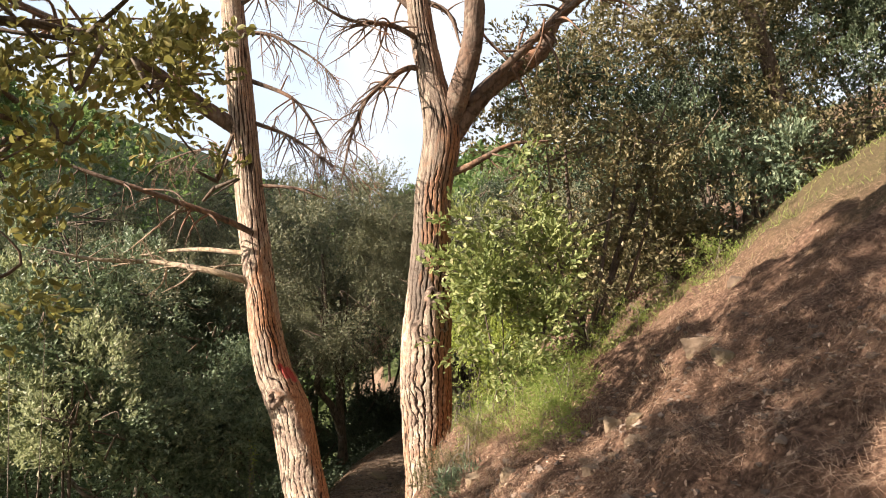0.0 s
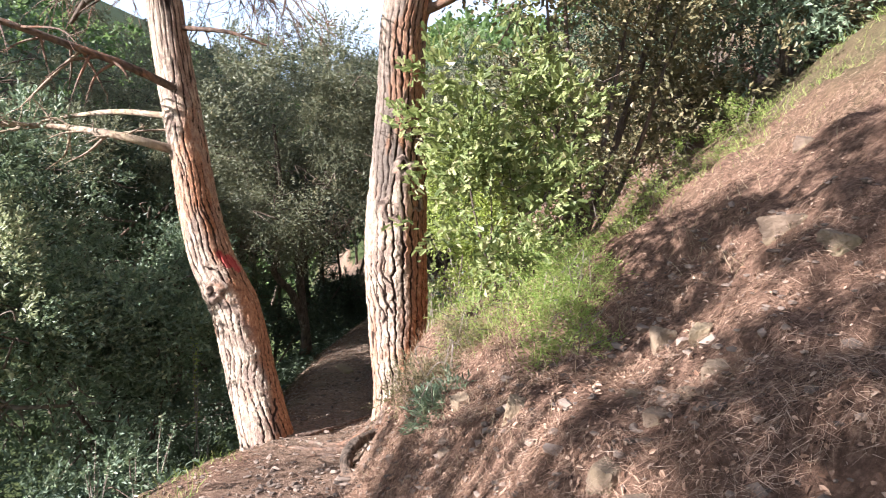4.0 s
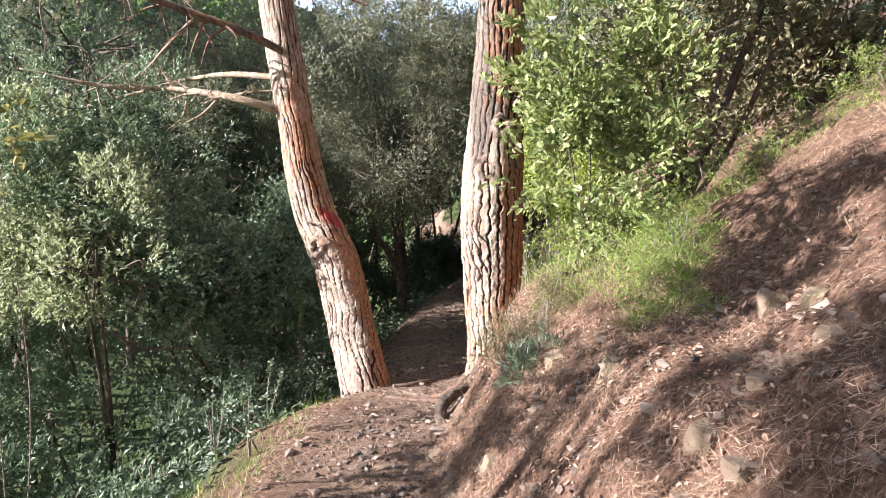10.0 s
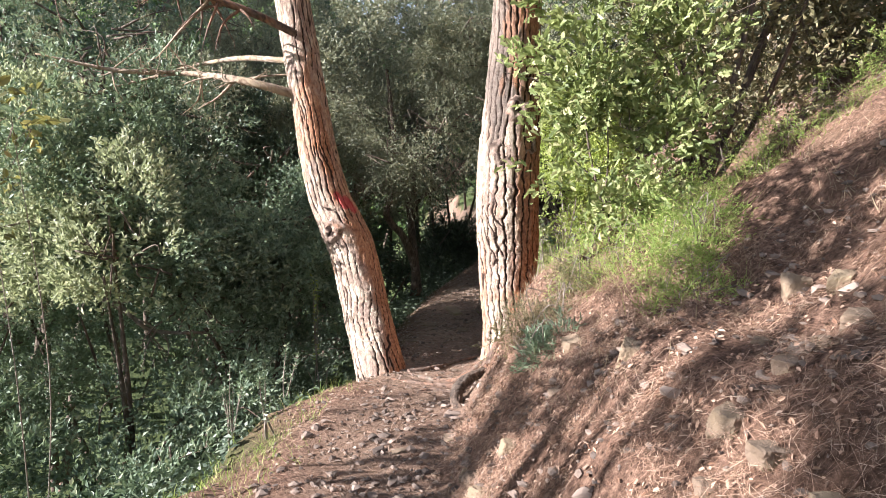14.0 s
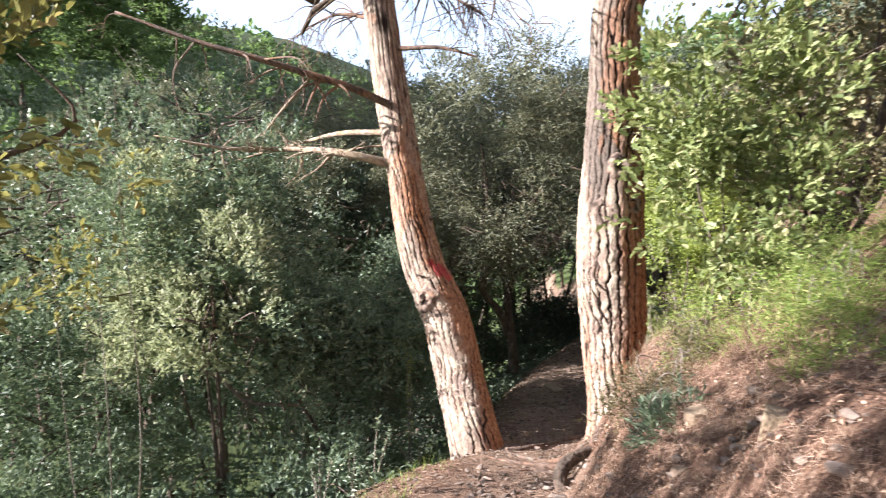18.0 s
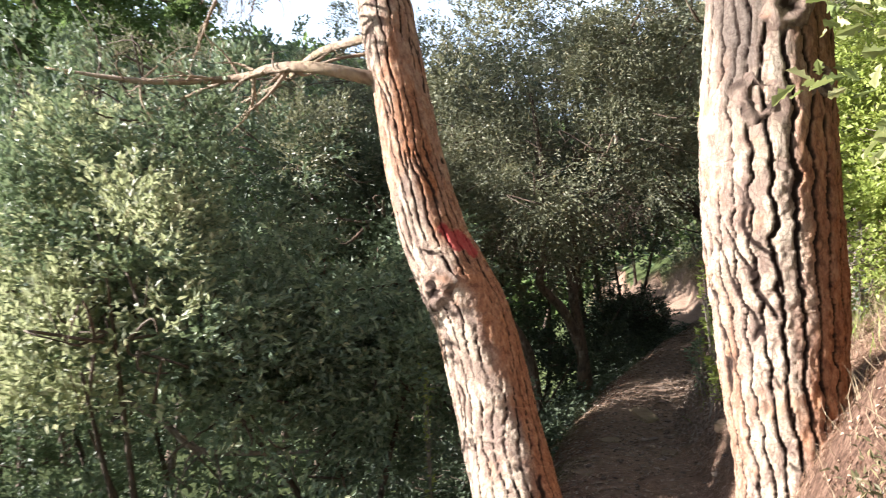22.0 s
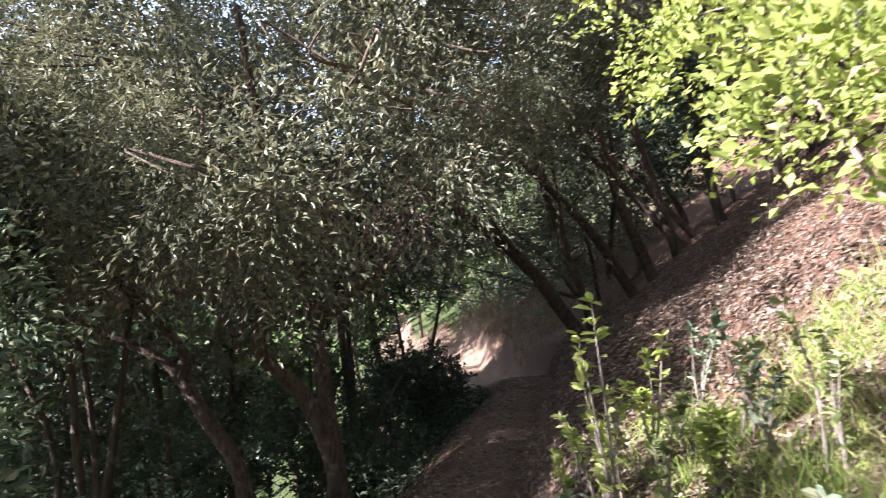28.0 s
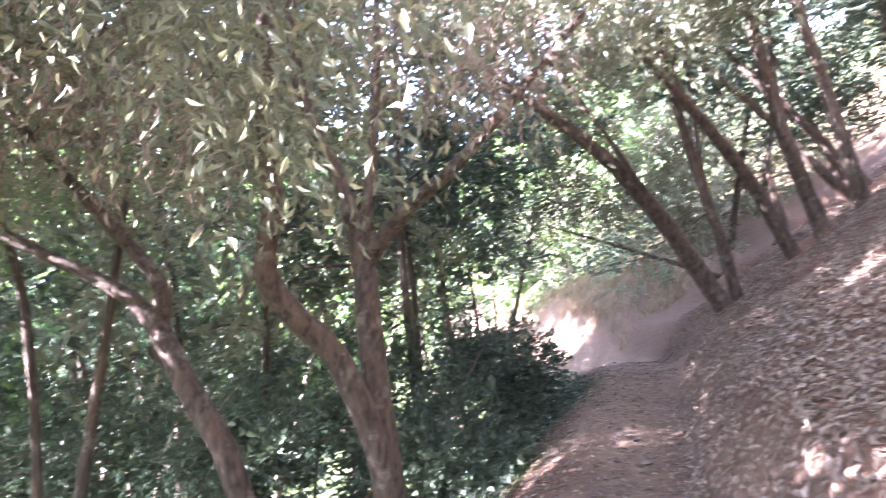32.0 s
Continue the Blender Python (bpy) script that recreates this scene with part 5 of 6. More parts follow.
shrub("holm_oak", (3.0, 17.2), "low-branched grey-green oak beside the dip of the trail", "oaks along the trail",
      [(0.7, 17.4, 1.4, 0.8, 0.6, 0.7), (1.5, 17.0, 1.2, 0.7, 0.6, 0.7), (2.2, 16.8, 1.6, 0.7, 0.6, 0.8), (1.2, 17.6, 2.3, 0.9, 0.7, 0.6), (2.4, 16.9, 0.7, 0.6, 0.5, 0.5)], 2400, LEAF_GREY, 3, seed=262, category="tree", leaf=0.06, width=0.026, gaps=0.2, depth=0.35, thick=0.04)

# glowing backdrop sheet added for the pale haze of the sky beyond the hills
HAZE, nt, b = shader("hazy_sky", 1.0)
glow = node(nt, "ShaderNodeEmission", Strength=0.42)
nt.links.new(ramp(nt, noisy(nt, place(nt), 0.004, 3), [(0.3, (0.60, 0.78, 1.0)), (0.7, (0.84, 0.92, 1.0))]), glow.inputs["Color"])
nt.links.new(glow.outputs[0], nt.nodes["Material Output"].inputs[0])
az, el = np.meshgrid(np.linspace(-1.25, 1.25, 41), np.linspace(-0.05, 0.95, 17))
v = 900 * np.stack([np.sin(az) * np.cos(el), np.cos(az) * np.cos(el), np.sin(el)], -1).reshape(-1, 3)
i = (np.arange(16)[:, None] * 41 + np.arange(40)[None]).ravel()
tagged(mesh_object("backdrop", v, np.stack([i, i + 1, i + 42, i + 41], 1), HAZE), "pale bright hazy sky beyond the hills", "sky", kind="structure")

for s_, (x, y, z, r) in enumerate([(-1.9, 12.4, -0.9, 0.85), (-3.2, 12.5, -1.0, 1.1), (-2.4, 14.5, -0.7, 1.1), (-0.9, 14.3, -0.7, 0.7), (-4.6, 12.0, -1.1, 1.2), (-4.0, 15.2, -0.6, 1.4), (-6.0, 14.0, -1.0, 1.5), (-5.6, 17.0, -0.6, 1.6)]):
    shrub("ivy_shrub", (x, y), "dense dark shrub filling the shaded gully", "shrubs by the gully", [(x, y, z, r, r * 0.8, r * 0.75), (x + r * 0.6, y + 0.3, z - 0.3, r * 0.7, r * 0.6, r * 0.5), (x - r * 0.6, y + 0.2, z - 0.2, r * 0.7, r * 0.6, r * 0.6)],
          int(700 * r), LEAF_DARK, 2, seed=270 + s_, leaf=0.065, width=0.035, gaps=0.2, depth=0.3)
shrub("holm_oak", (-0.5, 18.3), "dark low-crowned oak beside the far bend", "trees of the woods", [(0.0, 18.4, 1.5, 1.1, 0.8, 1.1), (-0.9, 17.9, 0.5, 1.0, 0.8, 1.0), (0.3, 19.4, 0.4, 0.7, 0.7, 0.7), (0.4, 18.6, 2.8, 1.2, 0.9, 0.8)], 1500, LEAF_DARK, 2, seed=281, category="tree",
      leaf=0.08, width=0.036, gaps=0.2, depth=0.3, thick=0.05)

# trees across the gully and on the far hillside
rng = np.random.default_rng(77)
far_at, far_way, far_size = [], [], []
for _ in range(420):
    a = rng.uniform(-1.25, 0.4)
    d_ = 23 + 115 * rng.uniform(0, 1) ** 1.6
    x, y = d_ * math.sin(a) - 2, d_ * math.cos(a) + 4
    if -10 < x - trail_x(y) < 4 and y < 32:
        continue
    z = float(land(x, y, False))
    r = rng.uniform(1.2, 2.6) * (1 + d_ / 110)
    m_ = 80
    dd = unit(rng.normal(size=(m_, 3)))
    dd[:, 2] = np.abs(dd[:, 2]) * 1.0 - 0.25
    rr = r * (1 + 0.22 * waves(dd * 2.5 + _, 5, 2)) * (1 - np.abs(rng.normal(0, 0.16, m_)))
    far_at.append(np.array([x, y, z + r * 0.75]) + dd * rr[:, None])
    far_way.append(dd)
    far_size.append(np.full(m_, 0.34 * r ** 0.6 * (1 + d_ / 150)))
far_at, far_way, far_size = np.vstack(far_at), np.vstack(far_way), np.concatenate(far_size)
v1, f1_ = leaves(np.repeat(far_at, 2, 0) + rng.normal(size=(len(far_at) * 2, 3)) * 0.12, unit(np.repeat(far_way, 2, 0) + rng.normal(size=(len(far_at) * 2, 3)) * 0.7), rng.normal(size=(len(far_at) * 2, 3)) + np.array([0, 0, 1.2]),
                 np.repeat(far_size, 2) * rng.uniform(0.5, 1.1, len(far_at) * 2), np.repeat(far_size, 2) * 0.6, "card")
woods = mesh_object("hillside_woods", v1, f1_, LEAF_FAR, smooth=False)
tagged(woods, "dense evergreen woods covering the far hillside", "woods", kind="stuff")

# the tree beside the walker, whose leaves hang into view and whose shade lies on the slope, with an unseen one added
# for more shade
near = shrub("carob_tree", (-3.3, 1.2), "large-leaved evergreen reaching over the start of the trail", "trees by the gully",
             [(-1.75, 2.45, 3.05, 0.75, 0.6, 0.36), (-1.25, 3.3, 2.45, 0.2, 0.25, 0.12), (-2.6, 2.5, 1.5, 0.4, 0.5, 1.0), (-2.4, 1.9, 2.9, 0.5, 0.5, 0.4), (-1.75, 1.95, 2.45, 0.45, 0.32, 0.34), (-2.05, 2.0, 1.9, 0.32, 0.28, 0.4), (-1.35, 1.9, 2.8, 0.4, 0.3, 0.22)], 1500, LEAF_BRONZE, 0, seed=50, category="tree",
             leaf=0.062, width=0.036, shape="oval", count=6, gaps=0.42, depth=0.4, thick=0.045, core=0)
stem([(-3.3, 1.2, -1.75, 0.09), (-3.25, 1.25, 0.5, 0.08), (-3.1, 1.4, 2.0, 0.07), (-2.4, 1.9, 2.85, 0.045), (-1.75, 2.45, 3.08, 0.025), (-1.35, 3.1, 2.6, 0.008)], near, 150)
stem([(-3.2, 1.3, 0.4, 0.05), (-2.9, 1.9, 1.0, 0.035), (-2.6, 2.5, 1.6, 0.02), (-2.5, 2.7, 2.2, 0.008)], near, 151, seg=10)
# Unseen tree added: its clumps stand up-sun of these spots to shade them.
shade_at = [(1.8, 2.9, 0.30), (1.45, 2.95, 0.16), (1.0, 2.35, 0.22), (1.27, 2.47, 0.16), (1.65, 1.95, 0.36), (1.45, 1.5, 0.34), (2.1, 2.35, 0.30), (0.25, 3.4, 0.34), (0.05, 3.75, 0.26), (0.4, 2.75, 0.28),
            (0.0, 2.9, 0.30), (0.75, 1.95, 0.24), (-0.2, 2.4, 0.34), (2.4, 1.7, 0.5), (0.9, 1.2, 0.5), (3.2, 2.7, 0.4), (0.72, 3.3, 0.12), (1.5, 2.25, 0.12), (-0.3, 3.2, 0.22), (2.3, 2.85, 0.32), (2.75, 2.5, 0.45), (2.0, 1.75, 0.42), (1.15, 1.75, 0.3), (0.3, 2.2, 0.35), (1.72, 2.45, 0.14),
            (2.6, 2.0, 0.45), (3.2, 2.0, 0.6), (4.2, 3.4, 0.6), (2.0, 1.2, 0.5), (1.1, 0.9, 0.5), (3.0, 1.2, 0.6), (2.9, 2.75, 0.32), (2.5, 2.6, 0.28), (3.5, 2.6, 0.4), (2.2, 2.0, 0.35), (1.75, 1.5, 0.4), (1.0, 1.4, 0.3), (3.9, 3.1, 0.4), (1.25, 0.7, 0.45), (1.6, 0.9, 0.4), (0.9, 0.55, 0.4)]
blobs_ = []
for s_, (x, y, r) in enumerate(shade_at):
    q = Vector((x, y, float(land(x, y, False)))) + SUN_FROM * (5.6 + 0.7 * math.sin(s_ * 2.4))
    blobs_.append((q.x, q.y, q.z, r * 0.82, r * 0.82, r * 0.7))
shrub("carob_tree", (-4.2, -0.3), "unseen evergreen added to shade the foot of the slope", "trees by the gully", blobs_, 5800, LEAF_DARK, 8, seed=51, category="tree",
      leaf=0.062, width=0.036, count=6, gaps=0.36, depth=0.4, rough=0.6, reach=0.12, thick=0.04, airy=-9, core=0)

# Row of oaks added mostly out of view to keep sun off the bank.
rng = np.random.default_rng(91)
for s_, y0 in enumerate((9.0, 10.4, 11.9, 13.4, 14.9, 16.4, 18.0, 7.2)):
    heights = (7.4, 8.1) if y0 < 8 else (3.6, 4.7, 5.7, 6.6)
    blobs_ = [(-12.5 + rng.normal() * 0.3, y0 + rng.normal() * 0.25, z_ + 1.5 + 0.20 * (y0 - 9.0), 1.05, 0.95, 0.75) for z_ in heights]
    shrub("holm_oak", (-12.5, y0), "tall dense oak added in the gully to block the sun", "trees in the gully", blobs_, 350 * len(heights), LEAF_FAR, 2, seed=52 + 5 * s_, category="tree",
          leaf=0.13, width=0.07, count=6, gaps=0.05, depth=0.4, reach=0.25, thick=0.1, airy=-9, core=0.25)

# Extra clumps on the leaning oak, laid up-sun to shade the bank.
bank_shade = [(1.0, 11.8, 0.7), (1.9, 11.5, 0.7), (3.0, 12.5, 0.8), (2.0, 12.8, 0.7), (3.3, 11.2, 0.7), (1.4, 13.4, 0.7), (2.6, 14.0, 0.7), (2.6, 10.6, 0.6), (0.8, 10.6, 0.6), (1.6, 10.0, 0.6), (0.6, 9.6, 0.5), (3.8, 13.6, 0.7), (2.4, 9.6, 0.5)]
blobs_ = []
for s_, (x, y, r) in enumerate(bank_shade):
    q = Vector((x, y, float(land(x, y, False)))) + SUN_FROM * (4.3 + 0.5 * math.sin(s_ * 2.1))
    blobs_.append((q.x, q.y, q.z + 0.15, r * 1.05, r * 1.05, r * 0.75))
crown("upper_crown", blobs_, 6500, oak2, LEAF_GREY, seed=53, clear=above_the_stems, leaf=0.055, width=0.022, count=7, gaps=0.15, depth=0.4, rough=0.8, reach=0.2, tuft=14, core=0.1)

# ---- undergrowth, saplings, grass ----
shrub("ivy_shrub", (-0.75, 12.6), "low dark undergrowth at the trail's outer edge", "shrubs by the gully",
      [(-0.85, 12.8, -1.15, 0.5, 0.8, 0.4), (-0.3, 14.6, -0.75, 0.7, 0.7, 0.45), (0.1, 16.4, -0.9, 0.6, 0.7, 0.45), (-0.6, 18.0, -1.2, 0.8, 0.8, 0.6), (-1.5, 13.6, -1.2, 0.8, 0.8, 0.5)], 3600, LEAF_DARK, 3, seed=301, leaf=0.06, width=0.035)
shrub("ivy_shrub", (-1.4, 8.9), "low dark undergrowth in the gully", "shrubs by the gully",
      [(-1.7, 8.6, -1.3, 0.7, 0.8, 0.45), (-1.9, 9.6, -1.4, 0.8, 0.8, 0.5), (-2.6, 8.4, -1.5, 0.8, 0.8, 0.6), (-2.2, 11.4, -1.8, 0.9, 0.9, 0.4), (-3.2, 10.2, -2.0, 1.0, 1.0, 0.5), (-1.6, 10.2, -1.5, 0.5, 0.6, 0.35)], 3200, LEAF_DARK, 3, seed=302, leaf=0.055, width=0.03)
shrub("ivy_shrub", (1.9, 18.9), "sunlit grassy bush above the bend of the trail", "shrubs on the bank",
      [(2.6, 19.6, -0.4, 0.6, 1.0, 0.4), (2.2, 21.2, -0.5, 0.6, 1.0, 0.4)], 1600, LEAF_MIX, 3, seed=303, leaf=0.06, width=0.03)


def sapling(x, y, tall, seed, material=LEAF_YOUNG, shoots=4, leaf=0.06, text="young shoots with pale yellow-green leaves on the bank", lean=0.25):
    """Thin stems with leaves set along them, larger at the tips."""
    z = float(land(x, y))
    ob = thing("sapling", (x, y, z), text, "plant", "saplings on the bank")
    rng = np.random.default_rng(seed + 900)
    for s in range(shoots):
        h = tall * rng.uniform(0.6, 1.0) if s else tall
        off = rng.normal(size=2) * lean * tall * 0.5
        p = [(x + rng.normal() * 0.03, y + rng.normal() * 0.03, z - 0.04, 0.007), (x + off[0] * 0.4, y + off[1] * 0.4, z + h * 0.5, 0.005), (x + off[0], y + off[1], z + h, 0.002)]
        limb("stem", p, ob, BARK_TWIG, 14, 6)
        c = spline(p, 40)[12:, :3]
        k = np.concatenate([rng.integers(0, 28, 16), rng.integers(22, 28, 12)])
        at = c[k]
        way = unit(rng.normal(size=(len(k), 3)) * (1, 1, 0.5) + (0, 0, 0.45))
        v, f = leaves(at, way, unit(rng.normal(size=(len(k), 3)) * 0.6 + (0, 0, 1)), leaf * rng.uniform(0.5, 1.1, len(k)), leaf * 0.5 * rng.uniform(0.6, 1.1, len(k)), "oval")
        tagged(mesh_object("foliage", v, f, material, ob, smooth=False), kind="stuff")
    return ob


sapling(0.30, 7.78, 0.9, 1, shoots=3, leaf=0.055, lean=0.12)
sapling(0.82, 9.0, 0.2, 2, shoots=3, leaf=0.05)
rng = np.random.default_rng(5)
for s_ in range(34):
    y = rng.uniform(5.7, 8.9)
    x = trail_x(y) + 0.55 + abs(rng.normal(0, 0.55))
    sapling(float(x), float(y), float(rng.uniform(0.22, 0.55)), 10 + s_, (LEAF_BRIGHT, LEAF_MIX, LEAF_YOUNG)[s_ % 3], 3, 0.05, "leafy green seedling on the sunlit bank")
for s_ in range(6):
    y = rng.uniform(3.6, 6.4)
    sapling(float(-1.3 - rng.uniform(0, 0.6)), float(y), float(rng.uniform(0.3, 0.9)), 60 + s_, LEAF_MIX, 3, 0.04, "wiry green shoot at the gully edge")
sapling(-1.62, 6.35, 1.35, 80, LEAF_YOUNG, 3, 0.05, "wiry shoot with yellow-green tips behind the leaning pine", 0.15)


def slope_normal(x, y):
    e = 0.03
    dx = (land(x + e, y) - land(x - e, y)) / (2 * e)
    dy = (land(x, y + e) - land(x, y - e)) / (2 * e)
    return unit(np.stack([-dx, -dy, np.ones_like(dx)], -1))


def strewn(name, x, y, length, width, shape, material, label, category, rise=0.2, lift=0.004, seed=0):
    """Many small pieces lying on the ground as one heap of stuff."""
    rng = np.random.default_rng(seed + 300)
    n = slope_normal(x, y)
    at = np.stack([x, y, land(x, y) + lift * rng.uniform(0.3, 2.5, len(x))], 1)
    r = rng.normal(size=(len(x), 3))
    along = unit(r - (r * n).sum(1)[:, None] * n + n * rng.normal(0, rise, len(x))[:, None])
    v, f = leaves(at, along, unit(n + rng.normal(size=n.shape) * 0.35), length, width, shape)
    ob = mesh_object(name, v, f, material, smooth=False)
    return tagged(ob, label, category, kind="stuff")


shrub("heath_bush", (0.42, 3.66), "small dark wiry bush on the trail bank", "shrubs on the bank",
      [(0.40, 3.66, 0.42, 0.18, 0.2, 0.14), (0.55, 3.85, 0.58, 0.16, 0.16, 0.12), (0.28, 3.9, 0.30, 0.13, 0.15, 0.10)], 700, LEAF_BROWN, 4, BARK_TWIG, seed=304, leaf=0.022, width=0.007, count=9, reach=0.09, thick=0.005, gaps=-3, depth=0.5, airy=-9, core=0)
shrub("heath_bush", (0.36, 3.22), "low spiky green plant on the bank", "shrubs on the bank",
      [(0.36, 3.22, 0.40, 0.12, 0.12, 0.06), (0.45, 3.3, 0.46, 0.09, 0.09, 0.06)], 160, LEAF_MIX, 3, BARK_TWIG, seed=305, leaf=0.05, width=0.008, count=7, reach=0.08, thick=0.004, gaps=-3, depth=0.5, airy=-9, core=0)
rng = np.random.default_rng(19)
y = rng.uniform(1.5, 21, 20000)
x = trail_x(y) - np.interp(y, [4, 6], [1.05, 0.62]) - np.abs(rng.normal(0, 1.7, 20000))
strewn("ground_ivy", x, y, rng.uniform(0.04, 0.085, len(x)), rng.uniform(0.025, 0.05, len(x)), "diamond", LEAF_DARK, "dark ivy and low leaves covering the gully side", "ground cover", 0.5, 0.05, 9)

y = rng.uniform(8.2, 13.5, 9000)
x = rng.uniform(-5.2, -0.9, 9000)
strewn("ground_ivy", x, y, rng.uniform(0.05, 0.10, 9000), rng.uniform(0.03, 0.06, 9000), "diamond", LEAF_DARK, "dark leaves thick on the gully floor", "ground cover", 0.6, 0.09, 10)

# fallen needles: thick on the slope, thinner on the trail
rng = np.random.default_rng(11)
n_ = 300000
y = rng.uniform(-1.2, 7.5, n_)
u_ = np.abs(rng.normal(0, 1.5, n_)) + 0.05
x = trail_x(y) + 0.25 + u_
bare = waves(np.stack([x * 1.6, y * 1.6, 0 * x], 1), 61, 3)
keep = (bare > -0.75) & (waves(np.stack([x * 7, y * 7, 0 * x], 1), 62, 3) > -0.45) & (waves(np.stack([x * 26, y * 26, 0 * x], 1), 63, 2) > -0.8)
strewn("pine_needles", x[keep], y[keep], rng.uniform(0.04, 0.10, keep.sum()), rng.uniform(0.0010, 0.0018, keep.sum()), "needle", NEEDLE, "rust-brown fallen pine needles matting the slope", "needles", 0.24, 0.014, 1)
y = rng.uniform(0.0, 7.0, 14000)
x = trail_x(y) + rng.uniform(-0.75, 0.45, 14000)
strewn("pine_needles", x, y, rng.uniform(0.05, 0.11, 14000), 0.0022, "needle", NEEDLE, "scattered pine needles on the trodden trail", "needles", 0.06, 0.004, 2)
# dry oak leaves further on
y = rng.uniform(6.5, 16, 52000)
x = trail_x(y) + 0.34 + np.abs(rng.normal(0, 1.6, 52000))
strewn("dry_leaves", x, y, rng.uniform(0.022, 0.052, 52000), rng.uniform(0.011, 0.026, 52000), "diamond", LEAF_DRY, "dry brown oak leaves covering the bank", "leaf litter", 0.18, 0.008, 3)
y = np.concatenate([rng.uniform(1.0, 5.0, 700), rng.uniform(5.0, 16, 8300)])
x = trail_x(y) + rng.uniform(-0.9, 0.5, 9000)
strewn("dry_leaves", x, y, rng.uniform(0.02, 0.05, 9000), rng.uniform(0.01, 0.022, 9000), "oval", LEAF_DRY, "dry leaf bits along the trail edges", "leaf litter", 0.12, 0.004, 4)


y = rng.uniform(0.6, 4.6, 7000)
x = trail_x(y) + 0.5 + np.abs(rng.normal(0, 1.1, 7000))
strewn("dry_leaves", x, y, rng.uniform(0.010, 0.028, 7000), rng.uniform(0.006, 0.014, 7000), "oval", NEEDLE, "dark crumbs of bark and dry leaves among the needles", "leaf litter", 0.3, 0.012, 5)


def tufts(name, centres, blades, tall, wide, material, label, seed=0, spread_=0.06, lean=0.45, lie=0.0):
    rng = np.random.default_rng(seed + 700)
    c = np.repeat(np.asarray(centres, float), blades, 0)
    x, y = c[:, 0] + rng.normal(0, spread_, len(c)), c[:, 1] + rng.normal(0, spread_, len(c))
    at = np.stack([x, y, land(x, y) - 0.01], 1)
    way = unit(np.stack([rng.normal(0, lean, len(c)), rng.normal(0, lean, len(c)), np.full(len(c), 1.0 - lie)], 1))
    v, f = leaves(at, way, unit(rng.normal(size=way.shape)), tall * rng.uniform(0.35, 1.1, len(c)), wide * rng.uniform(0.7, 1.3, len(c)), "blade")
    return tagged(mesh_object(name, v, f, material, smooth=False), label, "grass", kind="stuff")


def around(points, n, sx, sy, seed):
    r = np.random.default_rng(seed)
    p = np.array(points)[r.integers(0, len(points), n)]
    return p + r.normal(size=(n, 2)) * (sx, sy)


tufts("grass", around([(1.02, 3.35), (1.15, 3.55), (0.95, 3.62), (1.0, 3.0), (0.85, 4.0)], 46, 0.14, 0.2, 1), 14, 0.26, 0.003, GRASS, "bright wispy green grass below the young oak", 1, 0.05, 0.8)
for s_, (x, y, r) in enumerate([(1.05, 3.55, 0.16), (1.2, 3.75, 0.18), (0.9, 3.75, 0.15), (1.0, 3.2, 0.13), (1.12, 3.35, 0.12), (0.72, 4.0, 0.14), (1.75, 4.4, 0.16), (2.2, 4.7, 0.16), (2.7, 4.95, 0.18), (3.3, 5.3, 0.2), (1.4, 4.15, 0.16), (0.95, 2.8, 0.09)]):
    z = float(land(x, y, False))
    shrub("wild_asparagus", (x, y), "feathery light-green plant on the needle-strewn bank", "feathery plants on the bank", [(x, y, z + r * 0.9, r, r, r * 0.7), (x + r * 0.6, y - r * 0.4, z + r * 0.5, r * 0.8, r * 0.8, r * 0.5)], 150, GRASS, 4, BARK_TWIG, seed=330 + s_,
          leaf=0.026, width=0.0036, shape="diamond", count=14, reach=0.15, droop=0.35, up=0.2, gaps=-3, depth=0.6, thick=0.003, tuft=4, airy=-9, core=0)
tufts("grass", around([(2.0, 4.6), (2.5, 4.9), (3.0, 5.2), (3.6, 5.6), (1.6, 4.4)], 70, 0.3, 0.22, 2), 12, 0.18, 0.003, GRASS, "green grass along the upper edge of the slope", 2, 0.05, 0.6)
tufts("grass", around([(3.0, 4.6), (3.6, 4.9), (4.3, 5.3), (5.0, 5.6), (2.4, 4.4), (4.4, 4.6), (5.6, 5.2)], 150, 0.4, 0.35, 12), 10, 0.13, 0.003, GRASS, "rough green grass on the upper slope", 12, 0.07, 0.7)
tufts("grass", around([(0.45, 3.9), (0.35, 4.4), (0.6, 4.4), (0.85, 4.3), (0.4, 3.5)], 90, 0.16, 0.2, 3), 12, 0.14, 0.0022, STRAW, "dry straw-coloured grass on the bank by the pine", 3, 0.05, 0.7)
tufts("grass", around([(-1.25, 4.0), (-1.3, 4.8), (-1.2, 3.3), (-1.5, 3.0), (-1.15, 6.2), (-1.3, 2.4)], 110, 0.16, 0.35, 4), 9, 0.13, 0.003, GRASS, "shaded grass at the gully edge", 4, 0.05, 0.6)
tufts("grass", around([(0.6, 6.2), (0.8, 7.0), (0.75, 7.8), (1.2, 7.4), (1.3, 8.4), (1.7, 8.6), (0.9, 8.6)], 320, 0.22, 0.25, 5), 18, 0.20, 0.004, GRASS, "long green grass among the seedlings", 5, 0.05, 0.6)
tufts("grass", around([(0.7, 6.0), (0.9, 6.6), (1.2, 7.0), (0.95, 7.6)], 110, 0.2, 0.25, 6), 16, 0.2, 0.003, STRAW, "dry straw-coloured grass among the seedlings", 6, 0.05, 0.7)
tufts("grass", around([(1.6, 3.6), (1.3, 2.9), (0.5, 2.6), (1.9, 3.2), (2.6, 3.8)], 60, 0.3, 0.3, 7), 9, 0.13, 0.003, STRAW, "thin dry grass on the needle-covered slope", 7, 0.05, 0.7)
